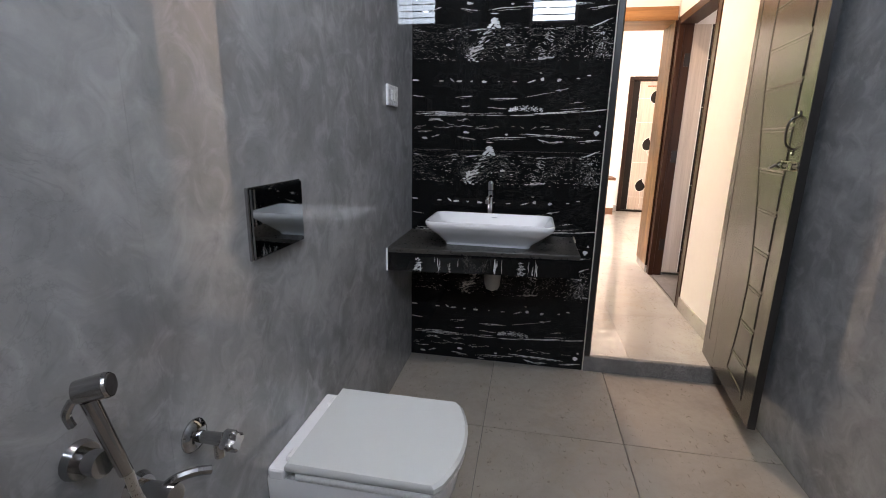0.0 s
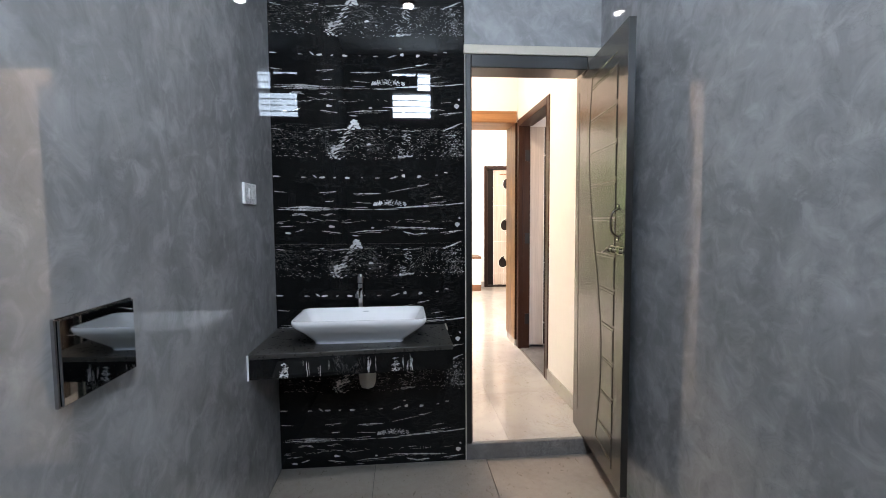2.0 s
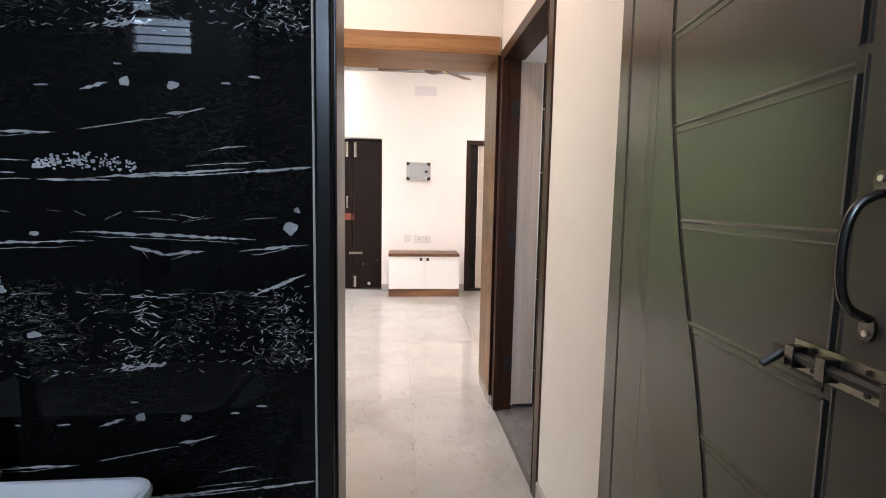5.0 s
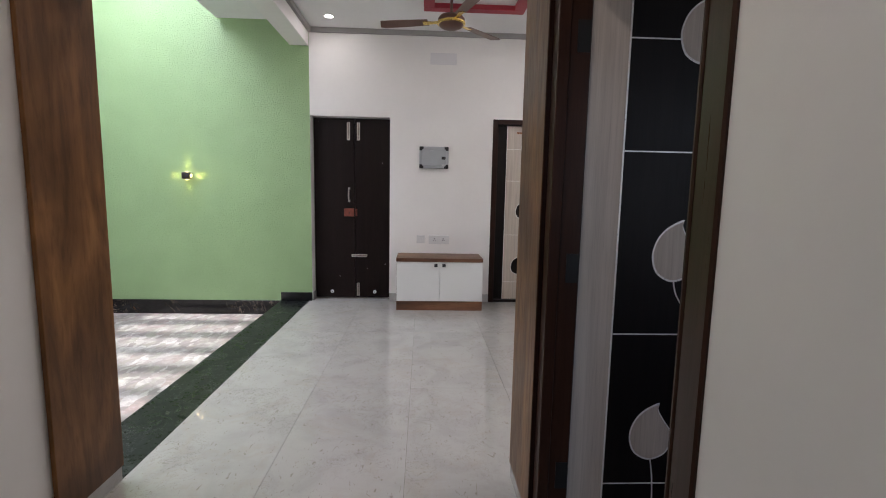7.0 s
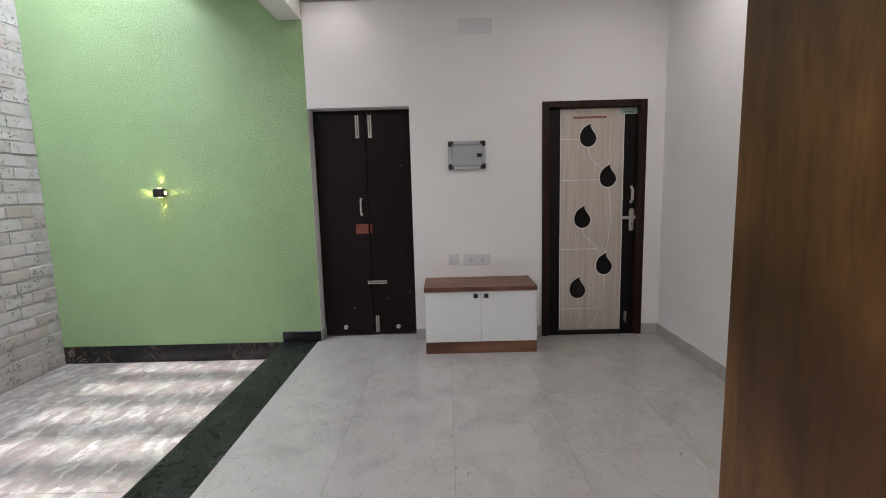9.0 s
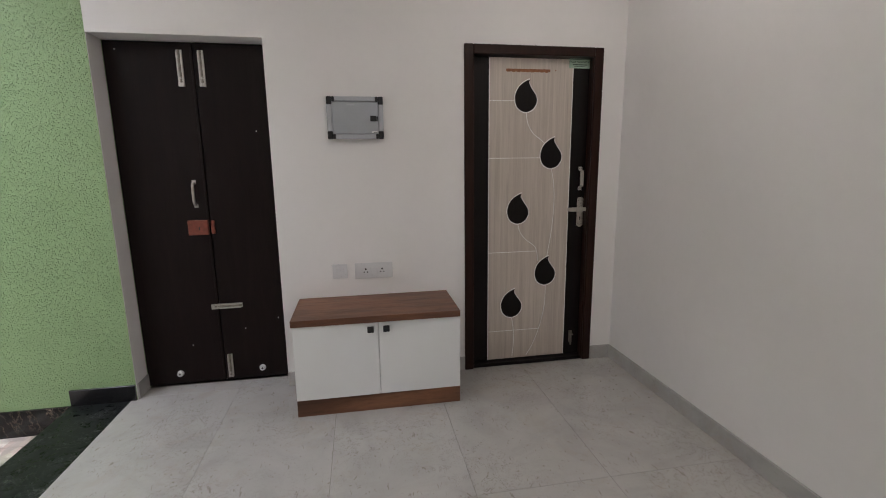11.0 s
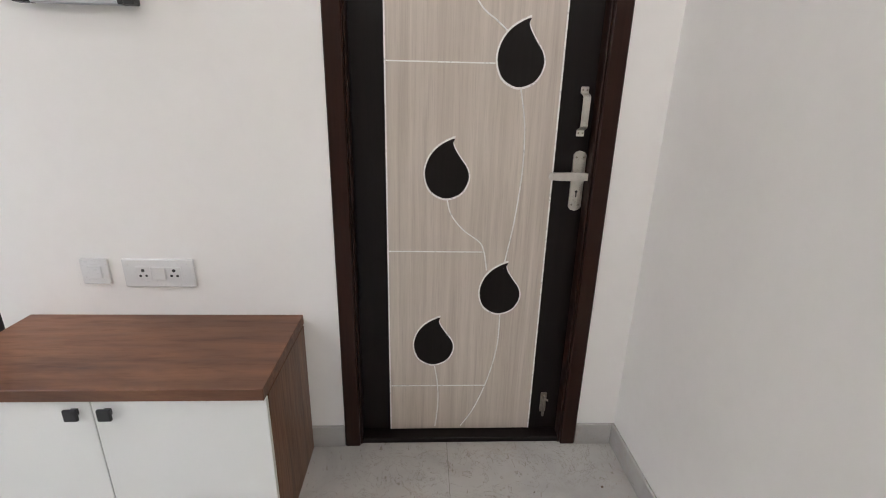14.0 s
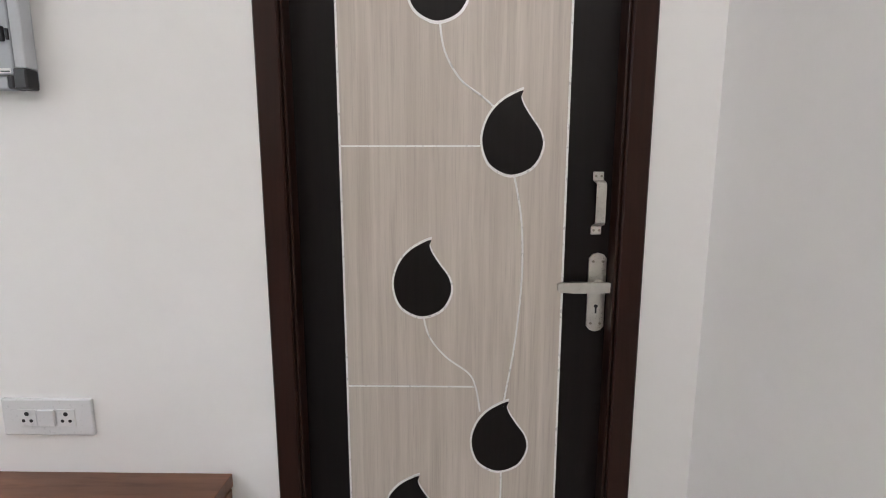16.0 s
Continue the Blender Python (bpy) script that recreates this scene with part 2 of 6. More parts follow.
def make_brick(name):
    """White-washed brick face with a rosy tone and printed grey-green sprigs."""
    n = Nodes(name)
    v = n.coords((1, 1, 1), True)
    info = n.add("ShaderNodeObjectInfo")
    isl = n.add("ShaderNodeNewGeometry")
    pick = n.math("FRACT", n.math("ADD", info.outputs["Random"], isl.outputs["Random Per Island"]))
    tone = n.ramp(pick, (0.0, (0.54, 0.50, 0.51)), (0.45, (0.57, 0.52, 0.51)), (0.75, (0.48, 0.40, 0.37)), (1.0, (0.58, 0.55, 0.56)))
    a = n.noise(v, 12.0, 5, 0.65)
    c = n.mix(n.grey(a, (0.3, 0.35), (0.65, 0)), tone, (0.36, 0.33, 0.32))
    wv = n.place((1, 1, 1))
    clump = n.noise(wv, 4.2, 3, 0.55, 0.8)
    leaf = n.add("ShaderNodeTexVoronoi", Scale=46.0, Randomness=1.0)
    twist = n.add("ShaderNodeVectorMath")
    twist.operation = "MULTIPLY_ADD"
    n.link(n.noise(wv, 40.0, 3), twist.inputs[0])
    twist.inputs[1].default_value = (0.0, 0.035, 0.05)
    n.link(wv, twist.inputs[2])
    n.link(twist.outputs[0], leaf.inputs["Vector"])
    bits = n.noise(wv, 17.0, 3)
    dots = n.math("MULTIPLY", n.grey(leaf.outputs["Distance"], (0.36, 1), (0.5, 0)), n.math("MULTIPLY", n.grey(clump, (0.48, 0), (0.54, 1)), n.grey(bits, (0.44, 0), (0.54, 1))))
    gv = n.noise(wv, 24.0, 2)
    c = n.mix(n.math("MULTIPLY", n.grey(clump, (0.5, 0), (0.6, 1)), 0.3), c, (0.40, 0.42, 0.34))
    c = n.mix(n.math("MULTIPLY", dots, 0.9), c, n.ramp(gv, (0.4, (0.10, 0.135, 0.075)), (0.6, (0.2, 0.19, 0.15))))
    n.bump(a, 0.35, 0.004)
    return n.done(c, 0.7)


def make_court_floor(name):
    """Matt outdoor tile printed with slanting strokes of cream, grey, rose and olive."""
    n = Nodes(name)
    strokes = n.add("ShaderNodeTexVoronoi", Scale=10.0, Randomness=0.9)
    wob = n.noise(n.place((1, 1, 1)), 16.0, 4, 0.6)
    spot = n.add("ShaderNodeVectorMath")
    spot.operation = "MULTIPLY_ADD"
    n.link(wob, spot.inputs[0])
    spot.inputs[1].default_value = (0.12, 0.12, 0)
    n.link(n.place((2.0, 0.75, 1), (0, 0, 0.62)), spot.inputs[2])
    n.link(spot.outputs[0], strokes.inputs["Vector"])
    sep = n.add("ShaderNodeSeparateColor")
    n.link(strokes.outputs["Color"], sep.inputs[0])
    c = n.ramp(sep.outputs[0], (0.1, (0.23, 0.2, 0.185)), (0.35, (0.38, 0.36, 0.335)), (0.55, (0.31, 0.245, 0.225)), (0.72, (0.3, 0.295, 0.24)), (0.95, (0.5, 0.475, 0.45)))
    a = n.noise(n.place((1, 1, 1)), 13.0, 6, 0.68, 0.6)
    c = n.mix(n.grey(a, (0.36, 0.7), (0.56, 0)), c, (0.19, 0.175, 0.16))
    c = n.mix(n.grey(a, (0.56, 0.0), (0.7, 0.5)), c, (0.5, 0.475, 0.45))
    n.bump(a, 0.2, 0.002)
    return n.done(c, 0.45)


def make_glow(name, color, strength):
    n = Nodes(name)
    n.bsdf.inputs["Emission Color"].default_value = (*color, 1)
    n.bsdf.inputs["Emission Strength"].default_value = strength
    return n.done(color, 0.5)


def make_glass(name, rough=0.0, tint=(0.9, 0.95, 0.95)):
    n = Nodes(name)
    n.bsdf.inputs["Transmission Weight"].default_value = 1.0
    return n.done(tint, rough)


M = dict(
    black_marble=make_black_marble("black_marble", False),
    apron_marble=make_black_marble("apron_marble", True),
    grey_tile=make_grey_tile("grey_wall_tile"),
    vein_white=simple("vein_white", (0.56, 0.545, 0.54), 0.05, var=0.42, scale=9),
    floor_grout=simple("floor_grout", (0.16, 0.145, 0.13), 0.85, var=0.2),
    socket_plastic=simple("socket_plastic", (0.68, 0.68, 0.675), 0.3, var=0.03),
    grout=simple("grout", (0.36, 0.355, 0.35), 0.85, var=0.15),
    counter_top=simple("counter_stone", (0.033, 0.031, 0.028), 0.3, var=0.22, scale=4),
    bath_floor=make_floor_tile("bath_floor_tile", (0.30, 0.265, 0.23), (0.2, 0.17, 0.14), 0.42, 0.75),
    hall_floor=make_floor_tile("hall_floor_tile", (0.452, 0.438, 0.412), (0.19, 0.17, 0.14), 0.03, 0.55, 0.85),
    skirting=make_floor_tile("skirting_tile", (0.44, 0.43, 0.41), (0.32, 0.3, 0.28), 0.15, 0.15),
    white_wall=simple("white_wall_paint", (0.83, 0.815, 0.79), 0.55, var=0.03, scale=1.6, bump=0.06, bscale=260),
    ceiling_paint=simple("ceiling_paint", (0.8, 0.8, 0.79), 0.7, var=0.02, scale=1.5),
    cornice=simple("grey_cornice_paint", (0.36, 0.345, 0.33), 0.6, var=0.05),
    red_paint=simple("red_paint", (0.33, 0.018, 0.035), 0.5, var=0.08),
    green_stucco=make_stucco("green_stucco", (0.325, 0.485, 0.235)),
    green_marble=make_border("dark_border_marble"),
    gold_marble=make_vein_marble("black_gold_marble", (0.008, 0.007, 0.007), (0.46, 0.36, 0.25), 3.6, 0.011, 1.0, 0.08, (0.36, 0.17, 0.07), 0.47),
    black_granite=simple("black_granite", (0.012, 0.012, 0.013), 0.15, var=0.3, scale=20),
    grey_granite=make_vein_marble("grey_granite", (0.16, 0.155, 0.15), (0.3, 0.3, 0.3), 20.0, 0.05, 0.5, 0.3),
    brick=make_brick("printed_brick"),
    mortar=simple("mortar", (0.50, 0.47, 0.45), 0.9, var=0.2, scale=12, bump=0.3, bscale=80),
    court_floor=make_court_floor("courtyard_tile"),
    teak=wood("teak_veneer", (0.05, 0.02, 0.007), (0.36, 0.17, 0.058), 0.36, "z", 6, streak=1.35, spec=0.25),
    walnut_x=wood("walnut_laminate_x", (0.075, 0.029, 0.0145), (0.31, 0.138, 0.068), 0.42, "x", 8),
    walnut_z=wood("walnut_laminate_z", (0.085, 0.036, 0.018), (0.25, 0.12, 0.06), 0.42, "z", 15),
    frame_wood=wood("dark_frame_wood", (0.017, 0.0062, 0.004), (0.034, 0.0128, 0.008), 0.34, "z", 18, spec=0.2),
    frame_rose=wood("reddish_frame_wood", (0.03, 0.0112, 0.0062), (0.056, 0.0225, 0.0122), 0.32, "z", 18, spec=0.26),
    ebony=wood("ebony_laminate", (0.0045, 0.0027, 0.0025), (0.0085, 0.0052, 0.0047), 0.42, "z", 22, streak=0.5, spec=0.22),
    ash=wood("pale_ash_laminate", (0.47, 0.405, 0.345), (0.65, 0.575, 0.505), 0.42, "z", 34, streak=0.5, fibre=0.36),
    cocoa=wood("cocoa_door_laminate", (0.0085, 0.0046, 0.004), (0.0155, 0.0088, 0.0078), 0.4, "z", 12, streak=0.4, spec=0.15),
    silver_line=simple("silver_inlay", (0.86, 0.85, 0.83), 0.3, 0.25, var=0.05),
    bath_door=make_enamel("bath_door_paint", (0.057, 0.05, 0.041), (0.066, 0.058, 0.047), 0.26),
    bath_frame=make_enamel("black_frame_paint", (0.0105, 0.010, 0.0095), (0.0135, 0.013, 0.0125), 0.3),
    cream=simple("cream_plaster", (0.55, 0.5, 0.42), 0.7, var=0.1),
    porcelain=simple("porcelain", (0.82, 0.82, 0.83), 0.06, var=0.01, coat=0.4),
    lid_plastic=simple("lid_plastic", (0.6, 0.62, 0.61), 0.12, var=0.01),
    bright_chrome=simple("bright_chrome", (0.85, 0.86, 0.88), 0.09, 1.0, var=0.03),
    chrome=simple("chrome", (0.45, 0.45, 0.45), 0.1, 1.0, var=0.05),
    brushed=simple("brushed_nickel", (0.62, 0.59, 0.54), 0.3, 1.0, var=0.08, scale=30),
    aged_brass=simple("aged_bolt_metal", (0.34, 0.31, 0.26), 0.35, 1.0, var=0.3, scale=40),
    dark_chrome=simple("dark_chrome", (0.16, 0.155, 0.15), 0.22, 1.0, var=0.1),
    dark_metal=simple("dark_metal", (0.02, 0.02, 0.02), 0.35, 0.3, var=0.2),
    mirror_plate=simple("dark_mirror_plate", (0.30, 0.32, 0.33), 0.03, 1.0, var=0.02),
    white_plastic=simple("white_plastic", (0.75, 0.75, 0.74), 0.28, var=0.03),
    trap_plastic=simple("trap_plastic", (0.42, 0.42, 0.38), 0.35, var=0.1),
    black_plastic=simple("black_plastic", (0.014, 0.014, 0.015), 0.35, var=0.1),
    socket_dark=simple("socket_dark", (0.02, 0.02, 0.02), 0.6, var=0.1),
    grey_enamel=simple("grey_enamel", (0.40, 0.425, 0.445), 0.4, var=0.05, scale=10),
    grey_frame=simple("grey_box_frame", (0.46, 0.48, 0.5), 0.45, var=0.05),
    white_laminate=simple("white_laminate", (0.80, 0.81, 0.79), 0.14, var=0.01),
    rust=simple("red_lock_paint", (0.23, 0.055, 0.03), 0.5, var=0.3, scale=40),
    fan_brown=simple("fan_brown", (0.13, 0.06, 0.04), 0.4, var=0.12),
    fan_gold=simple("fan_gold", (0.75, 0.55, 0.16), 0.25, 1.0, var=0.05),
    rubber=simple("rubber", (0.03, 0.03, 0.03), 0.7, var=0.1),
    tape=simple("brown_tape", (0.30, 0.12, 0.05), 0.6, var=0.3, scale=50),
    sticker=simple("green_sticker", (0.34, 0.47, 0.36), 0.4, var=0.08),
    ink=simple("dark_ink", (0.02, 0.04, 0.03), 0.5, var=0.05),
    lamp_white=make_glow("lamp_lens", (0.93, 0.97, 1.0), 40.0),
    lamp_warm=make_glow("warm_lamp_lens", (1.0, 0.93, 0.82), 25.0),
    lamp_yellow=make_glow("yellow_lamp_lens", (1.0, 0.75, 0.2), 12.0),
    glass=make_glass("clear_glass"),
    frosted=make_glass("frosted_glass", 0.35),
    concrete=simple("roof_concrete", (0.5, 0.49, 0.47), 0.85, var=0.12, scale=4),
    room_wall=simple("bedroom_wall_paint", (0.6, 0.58, 0.55), 0.6, var=0.04),
)


# ---- building helpers ----
def add_box(bm, x0, x1, y0, y1, z0, z1, bevel=0.0, seg=1):
    vs = [bm.verts.new((x, y, z)) for x in (x0, x1) for y in (y0, y1) for z in (z0, z1)]
    fs = [bm.faces.new([vs[i] for i in q]) for q in ((0, 1, 3, 2), (4, 6, 7, 5), (0, 4, 5, 1), (2, 3, 7, 6), (0, 2, 6, 4), (1, 5, 7, 3))]
    if bevel > 0:
        es = list({e for f in fs for e in f.edges})
        bmesh.ops.bevel(bm, geom=es, offset=bevel, segments=seg, affect="EDGES", profile=0.5)
    return bm


def box(x0, x1, y0, y1, z0, z1, bevel=0.0, seg=1):
    return add_box(bmesh.new(), x0, x1, y0, y1, z0, z1, bevel, seg)


def add_rod(bm, a, b, r, r2=None, seg=16):
    a, b = Vector(a), Vector(b)
    m = Matrix.Translation((a + b) / 2) @ (b - a).to_track_quat("Z", "Y").to_matrix().to_4x4()
    bmesh.ops.create_cone(bm, cap_ends=True, segments=seg, radius1=r, radius2=r if r2 is None else r2, depth=(b - a).length, matrix=m)
    return bm


def rod(a, b, r, r2=None, seg=16):
    return add_rod(bmesh.new(), a, b, r, r2, seg)


def add_tube(bm, pts, r, seg=10):
    """A round bar along the points."""
    pts = [Vector(p) for p in pts]
    rings = []
    side = None
    for i, p in enumerate(pts):
        d = (pts[min(i + 1, len(pts) - 1)] - pts[max(i - 1, 0)]).normalized()
        side = (side - d * side.dot(d)).normalized() if side else d.orthogonal().normalized()
        up = d.cross(side)
        rings.append([bm.verts.new(p + (side * math.cos(a) + up * math.sin(a)) * r) for a in (2 * math.pi * k / seg for k in range(seg))])
    for u, w in zip(rings, rings[1:]):
        for k in range(seg):
            bm.faces.new((u[k], u[(k + 1) % seg], w[(k + 1) % seg], w[k]))
    bm.faces.new(rings[0][::-1])
    bm.faces.new(rings[-1])
    return bm


def smooth_path(pts, steps=8, closed=False):
    """Points on a smooth curve through pts."""
    pts = [Vector(p) for p in pts]
    n = len(pts)
    out = []
    for i in range(n if closed else n - 1):
        p0, p1, p2, p3 = (pts[(i + k) % n] if closed else pts[max(0, min(n - 1, i + k))] for k in (-1, 0, 1, 2))
        for s in range(steps):
            t = s / steps
            out.append(0.5 * ((2 * p1) + (p2 - p0) * t + (2 * p0 - 5 * p1 + 4 * p2 - p3) * t * t + (3 * p1 - p0 - 3 * p2 + p3) * t ** 3))
    if not closed:
        out.append(pts[-1])
    return out


def link_mesh(name, bm, material, smooth=False):
    bmesh.ops.recalc_face_normals(bm, faces=bm.faces[:])
    me = bpy.data.meshes.new(name)
    bm.to_mesh(me)
    bm.free()
    me.materials.append(material)
    if smooth:
        for p in me.polygons:
            p.use_smooth = True
        me.set_sharp_from_angle(angle=radians(40))
    return new(name, me)


def part(name, bm, material, parent, label="", smooth=False):
    ob = link_mesh(name, bm, material, smooth)
    ob.parent = parent
    ob.matrix_parent_inverse = parent.matrix_world.inverted()
    if label:
        ob["label"] = label
    return ob


def thing(name, label, category, at=(0, 0, 0), group=""):
    ob = new(name)
    ob.matrix_world = Matrix.Translation(at)
    return tagged(ob, label, category, group)


def structure(name, bm, material, label, category, smooth=False):
    return tagged(link_mesh(name, bm, material, smooth), label, category, kind="structure")


# ---- the plan, in metres ----
BX0, BX1 = -0.612, 1.103        # bathroom's side walls
BY0, BY1 = -0.75, 2.412          # bathroom's window wall and black wall
ZB, ZBC = -0.09, 3.15           # bathroom's floor and ceiling
LX0, LX1 = -0.648, 1.122         # lobby's side walls
LY0, LY1 = 2.56, 4.27           # lobby's ends
HY0, HY1 = 4.62, 8.03          # hall's ends
HX1 = 2.557                     # hall's right wall
SX0, SX1 = -0.962, -0.632        # dark green border strip
CX0 = -3.045                    # courtyard's brick wall
ZC = -0.162                     # courtyard's floor
ZH = 3.062                      # hall's ceiling
BEAM = (-0.806, -0.60, 2.87)

# ---- walls, floors, ceilings ----
def wall(name, boxes, material, label):
    bm = bmesh.new()
    for b in boxes:
        add_box(bm, *b)
    return structure(name, bm, material, label, "wall")


# bathroom shell
wall_bath_left = wall("wall_bath_left", [(BX0 - 0.15, BX0 - 0.011, BY0 - 0.15, BY1 + 0.15, ZB - 0.1, ZBC)], M["grout"], "bathroom wall clad in polished grey marble-look tiles")
wall_bath_right = wall("wall_bath_right", [(BX1 + 0.011, BX1 + 0.13, BY0 - 0.15, BY1 + 0.15, ZB - 0.1, ZBC)], M["grout"], "bathroom wall clad in polished grey marble-look tiles")
WX0, WX1, WZ0, WZ1 = -0.09, 0.43, 2.40, 2.99
wall_bath_window = wall("wall_bath_window", [
    (BX0 - 0.011, WX0, BY0 - 0.15, BY0, ZB - 0.1, ZBC), (WX1, BX1 + 0.011, BY0 - 0.15, BY0, ZB - 0.1, ZBC),
    (WX0, WX1, BY0 - 0.15, BY0, ZB - 0.1, WZ0), (WX0, WX1, BY0 - 0.15, BY0, WZ1, ZBC)], M["grey_tile"], "grey tiled bathroom wall with a small high window")
DX0, DX1 = 0.378, 1.09
wall_bath_basin = wall("wall_bath_basin", [
    (BX0 - 0.011, DX0 - 0.012, BY1 + 0.012, LY0, ZB - 0.1, ZBC), (DX1, BX1 + 0.011, BY1 + 0.012, LY0, ZB - 0.1, ZBC),
    (DX0 - 0.012, DX1, BY1 + 0.012, LY0, 2.08, ZBC)], M["grout"], "partition wall behind the wash basin, with a doorway")
structure("floor_bath", box(BX0 - 0.01, BX1 + 0.01, BY0, BY1 + 0.01, ZB - 0.1, ZB - 0.008), M["floor_grout"], "bathroom floor of beige tiles with stains", "floor")
structure("ceiling_bath", box(BX0 - 0.15, BX1 + 0.13, BY0 - 0.15, LY0, ZBC, ZBC + 0.1), M["ceiling_paint"], "plain white bathroom ceiling", "ceiling")
structure("trim_door_head", box(DX0 - 0.01, BX1, BY1 - 0.012, BY1 + 0.05, 2.08, 2.126, 0.003), M["cream"], "cream plaster strip over the bathroom door", "trim")
structure("trim_tile_edge", box(DX0 - 0.005, DX0 - 0.001, BY1 - 0.004, BY1 + 0.02, ZB, 2.08), M["cream"], "pale plaster edge beside the black tiles", "trim")
structure("step", box(DX0 - 0.012, BX1 + 0.01, BY1, LY0 + 0.02, ZB - 0.05, -0.002, 0.004), M["grey_granite"], "grey stone step up from the bathroom", "step")

# lobby shell
wall_lobby_left = wall("wall_lobby_left", [(LX0 - 0.15, LX0, LY0, HY0, -0.1, ZH)], M["white_wall"], "white painted lobby wall")
CY0, CY1 = 3.312, 4.255         # bedroom door's frame, outer
wall_lobby_right = wall("wall_lobby_right", [
    (LX1, LX1 + 0.13, LY0, CY0, -0.1, ZH), (LX1, LX1 + 0.13, CY1, LY1, -0.1, ZH), (LX1, LX1 + 0.13, CY0, CY1, 2.13, ZH)], M["white_wall"], "white painted lobby wall with a doorway")
wall("wall_lobby_back", [(BX1 + 0.011, LX1 + 0.13, BY1 + 0.15, LY0 + 0.004, -0.1, ZH), (BX0 - 0.15, DX0 - 0.012, LY0, LY0 + 0.01, -0.1, ZH), (DX0 - 0.012, DX1, LY0, LY0 + 0.01, 2.08, ZH), (DX1, BX1 + 0.011, LY0, LY0 + 0.01, -0.1, ZH)], M["white_wall"], "white painted wall round the bathroom doorway")
AX0, AX1 = -0.622, 1.098          # opening between lobby and hall, between its linings
AZ = 2.11
wall("wall_hall_near", [
    (CX0 - 0.15, AX0 - 0.02, LY1 + 0.01, HY0 - 0.01, ZC - 0.1, 4.0), (AX1 + 0.015, HX1 + 0.15, LY1 + 0.01, HY0 - 0.01, -0.1, ZH + 0.1),
    (AX0 - 0.02, AX1 + 0.015, LY1 + 0.01, HY0 - 0.01, AZ + 0.02, ZH + 0.1)], M["white_wall"], "white painted wall with a wide opening")
structure("ceiling_lobby", box(LX0 - 0.15, LX1 + 0.13, LY0, LY1 + 0.02, 3.0, 3.1), M["ceiling_paint"], "plain white lobby ceiling", "ceiling")

# hall shell
DDX0, DDX1, DDZ = -0.598, 0.301, 2.126
LDX0, LDX1, LDZ = 1.475, 2.399, 2.13
wall("wall_hall_far", [
    (DDX1, LDX0 + 0.01, HY1, HY1 + 0.23, -0.1, ZH), (LDX1 - 0.01, HX1 + 0.15, HY1, HY1 + 0.23, -0.1, ZH),
    (DDX0, DDX1, HY1, HY1 + 0.23, DDZ, ZH), (LDX0 + 0.01, LDX1 - 0.01, HY1, HY1 + 0.23, LDZ - 0.01, ZH)], M["white_wall"], "white painted wall with two doorways")
wall("wall_hall_right", [(HX1, HX1 + 0.15, HY0 - 0.2, HY1, -0.1, ZH)], M["white_wall"], "plain white painted wall")
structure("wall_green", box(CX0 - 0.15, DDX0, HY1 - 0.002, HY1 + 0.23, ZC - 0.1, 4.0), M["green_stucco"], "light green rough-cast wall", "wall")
structure("wall_green_reveal", box(DDX0 - 0.0005, DDX0 + 0.003, HY1 + 0.002, HY1 + 0.15, -0.01, DDZ + 0.0), M["white_wall"], "white plastered side of the door recess", "wall")
wall("wall_door_back", [(DDX0 - 0.1, LDX1 + 0.3, HY1 + 0.23, HY1 + 0.3, -0.1, 2.4)], M["room_wall"], "plain wall closing the doorways")
structure("ceiling_hall", box(BEAM[0], HX1 + 0.15, HY0 - 0.02, HY1 + 0.2, ZH, ZH + 0.1), M["ceiling_paint"], "white false ceiling of the hall", "ceiling")
bm = bmesh.new()
add_box(bm, BEAM[0], BEAM[1], HY0 - 0.012, HY1, BEAM[2], ZH + 0.002, 0.004)
structure("beam", bm, M["white_wall"], "white ceiling beam between hall and courtyard", "beam")
structure("ceiling_courtyard", box(-1.58, BEAM[0] + 0.001, HY0 - 0.02, HY1 + 0.1, 3.13, 3.25), M["ceiling_paint"], "white ceiling strip beside the open roof", "ceiling")
bm = bmesh.new()
add_box(bm, BEAM[1], HX1, HY1 - 0.035, HY1, 3.012, ZH)
add_box(bm, BEAM[1], BEAM[1] + 0.035, HY0, HY1 - 0.035, 3.012, ZH)
add_box(bm, HX1 - 0.035, HX1, HY0, HY1 - 0.035, 3.012, ZH)
structure("trim_cornice", bm, M["cornice"], "grey painted cornice strip under the ceiling", "trim")

# courtyard shell
wall_brick = structure("wall_courtyard_brick", box(CX0 - 0.15, CX0 - 0.008, HY0 - 0.2, HY1 + 0.1, ZC - 0.1, 4.0), M["mortar"], "wall of white-washed bricks printed with sprigs", "wall")
structure("floor_courtyard", box(CX0 - 0.01, SX0 + 0.01, HY0 - 0.02, HY1, ZC - 0.1, ZC - 0.005), M["mortar"], "sunken courtyard floor of beige patterned tiles", "floor")
wall("wall_courtyard_upstand", [(-1.58, -1.45, HY0 - 0.02, HY1 + 0.1, 3.25, 4.0)], M["concrete"], "concrete upstand round the open roof")
structure("skirting_courtyard", box(CX0, SX0, HY1 - 0.018, HY1 - 0.002, ZC - 0.005, 0.0, 0.002), M["gold_marble"], "black marble skirting with gold and rust veins", "skirting")
structure("skirting_border", box(SX0 + 0.004, DDX0, HY1 - 0.016, HY1 - 0.002, 0.0, 0.1, 0.002), M["black_granite"], "polished black stone skirting", "skirting")
structure("border_strip", box(SX0, SX1, HY0 - 0.01, HY1 - 0.004, -0.16, 0.0, 0.003), M["green_marble"], "dark green marble border strip along the courtyard", "border")

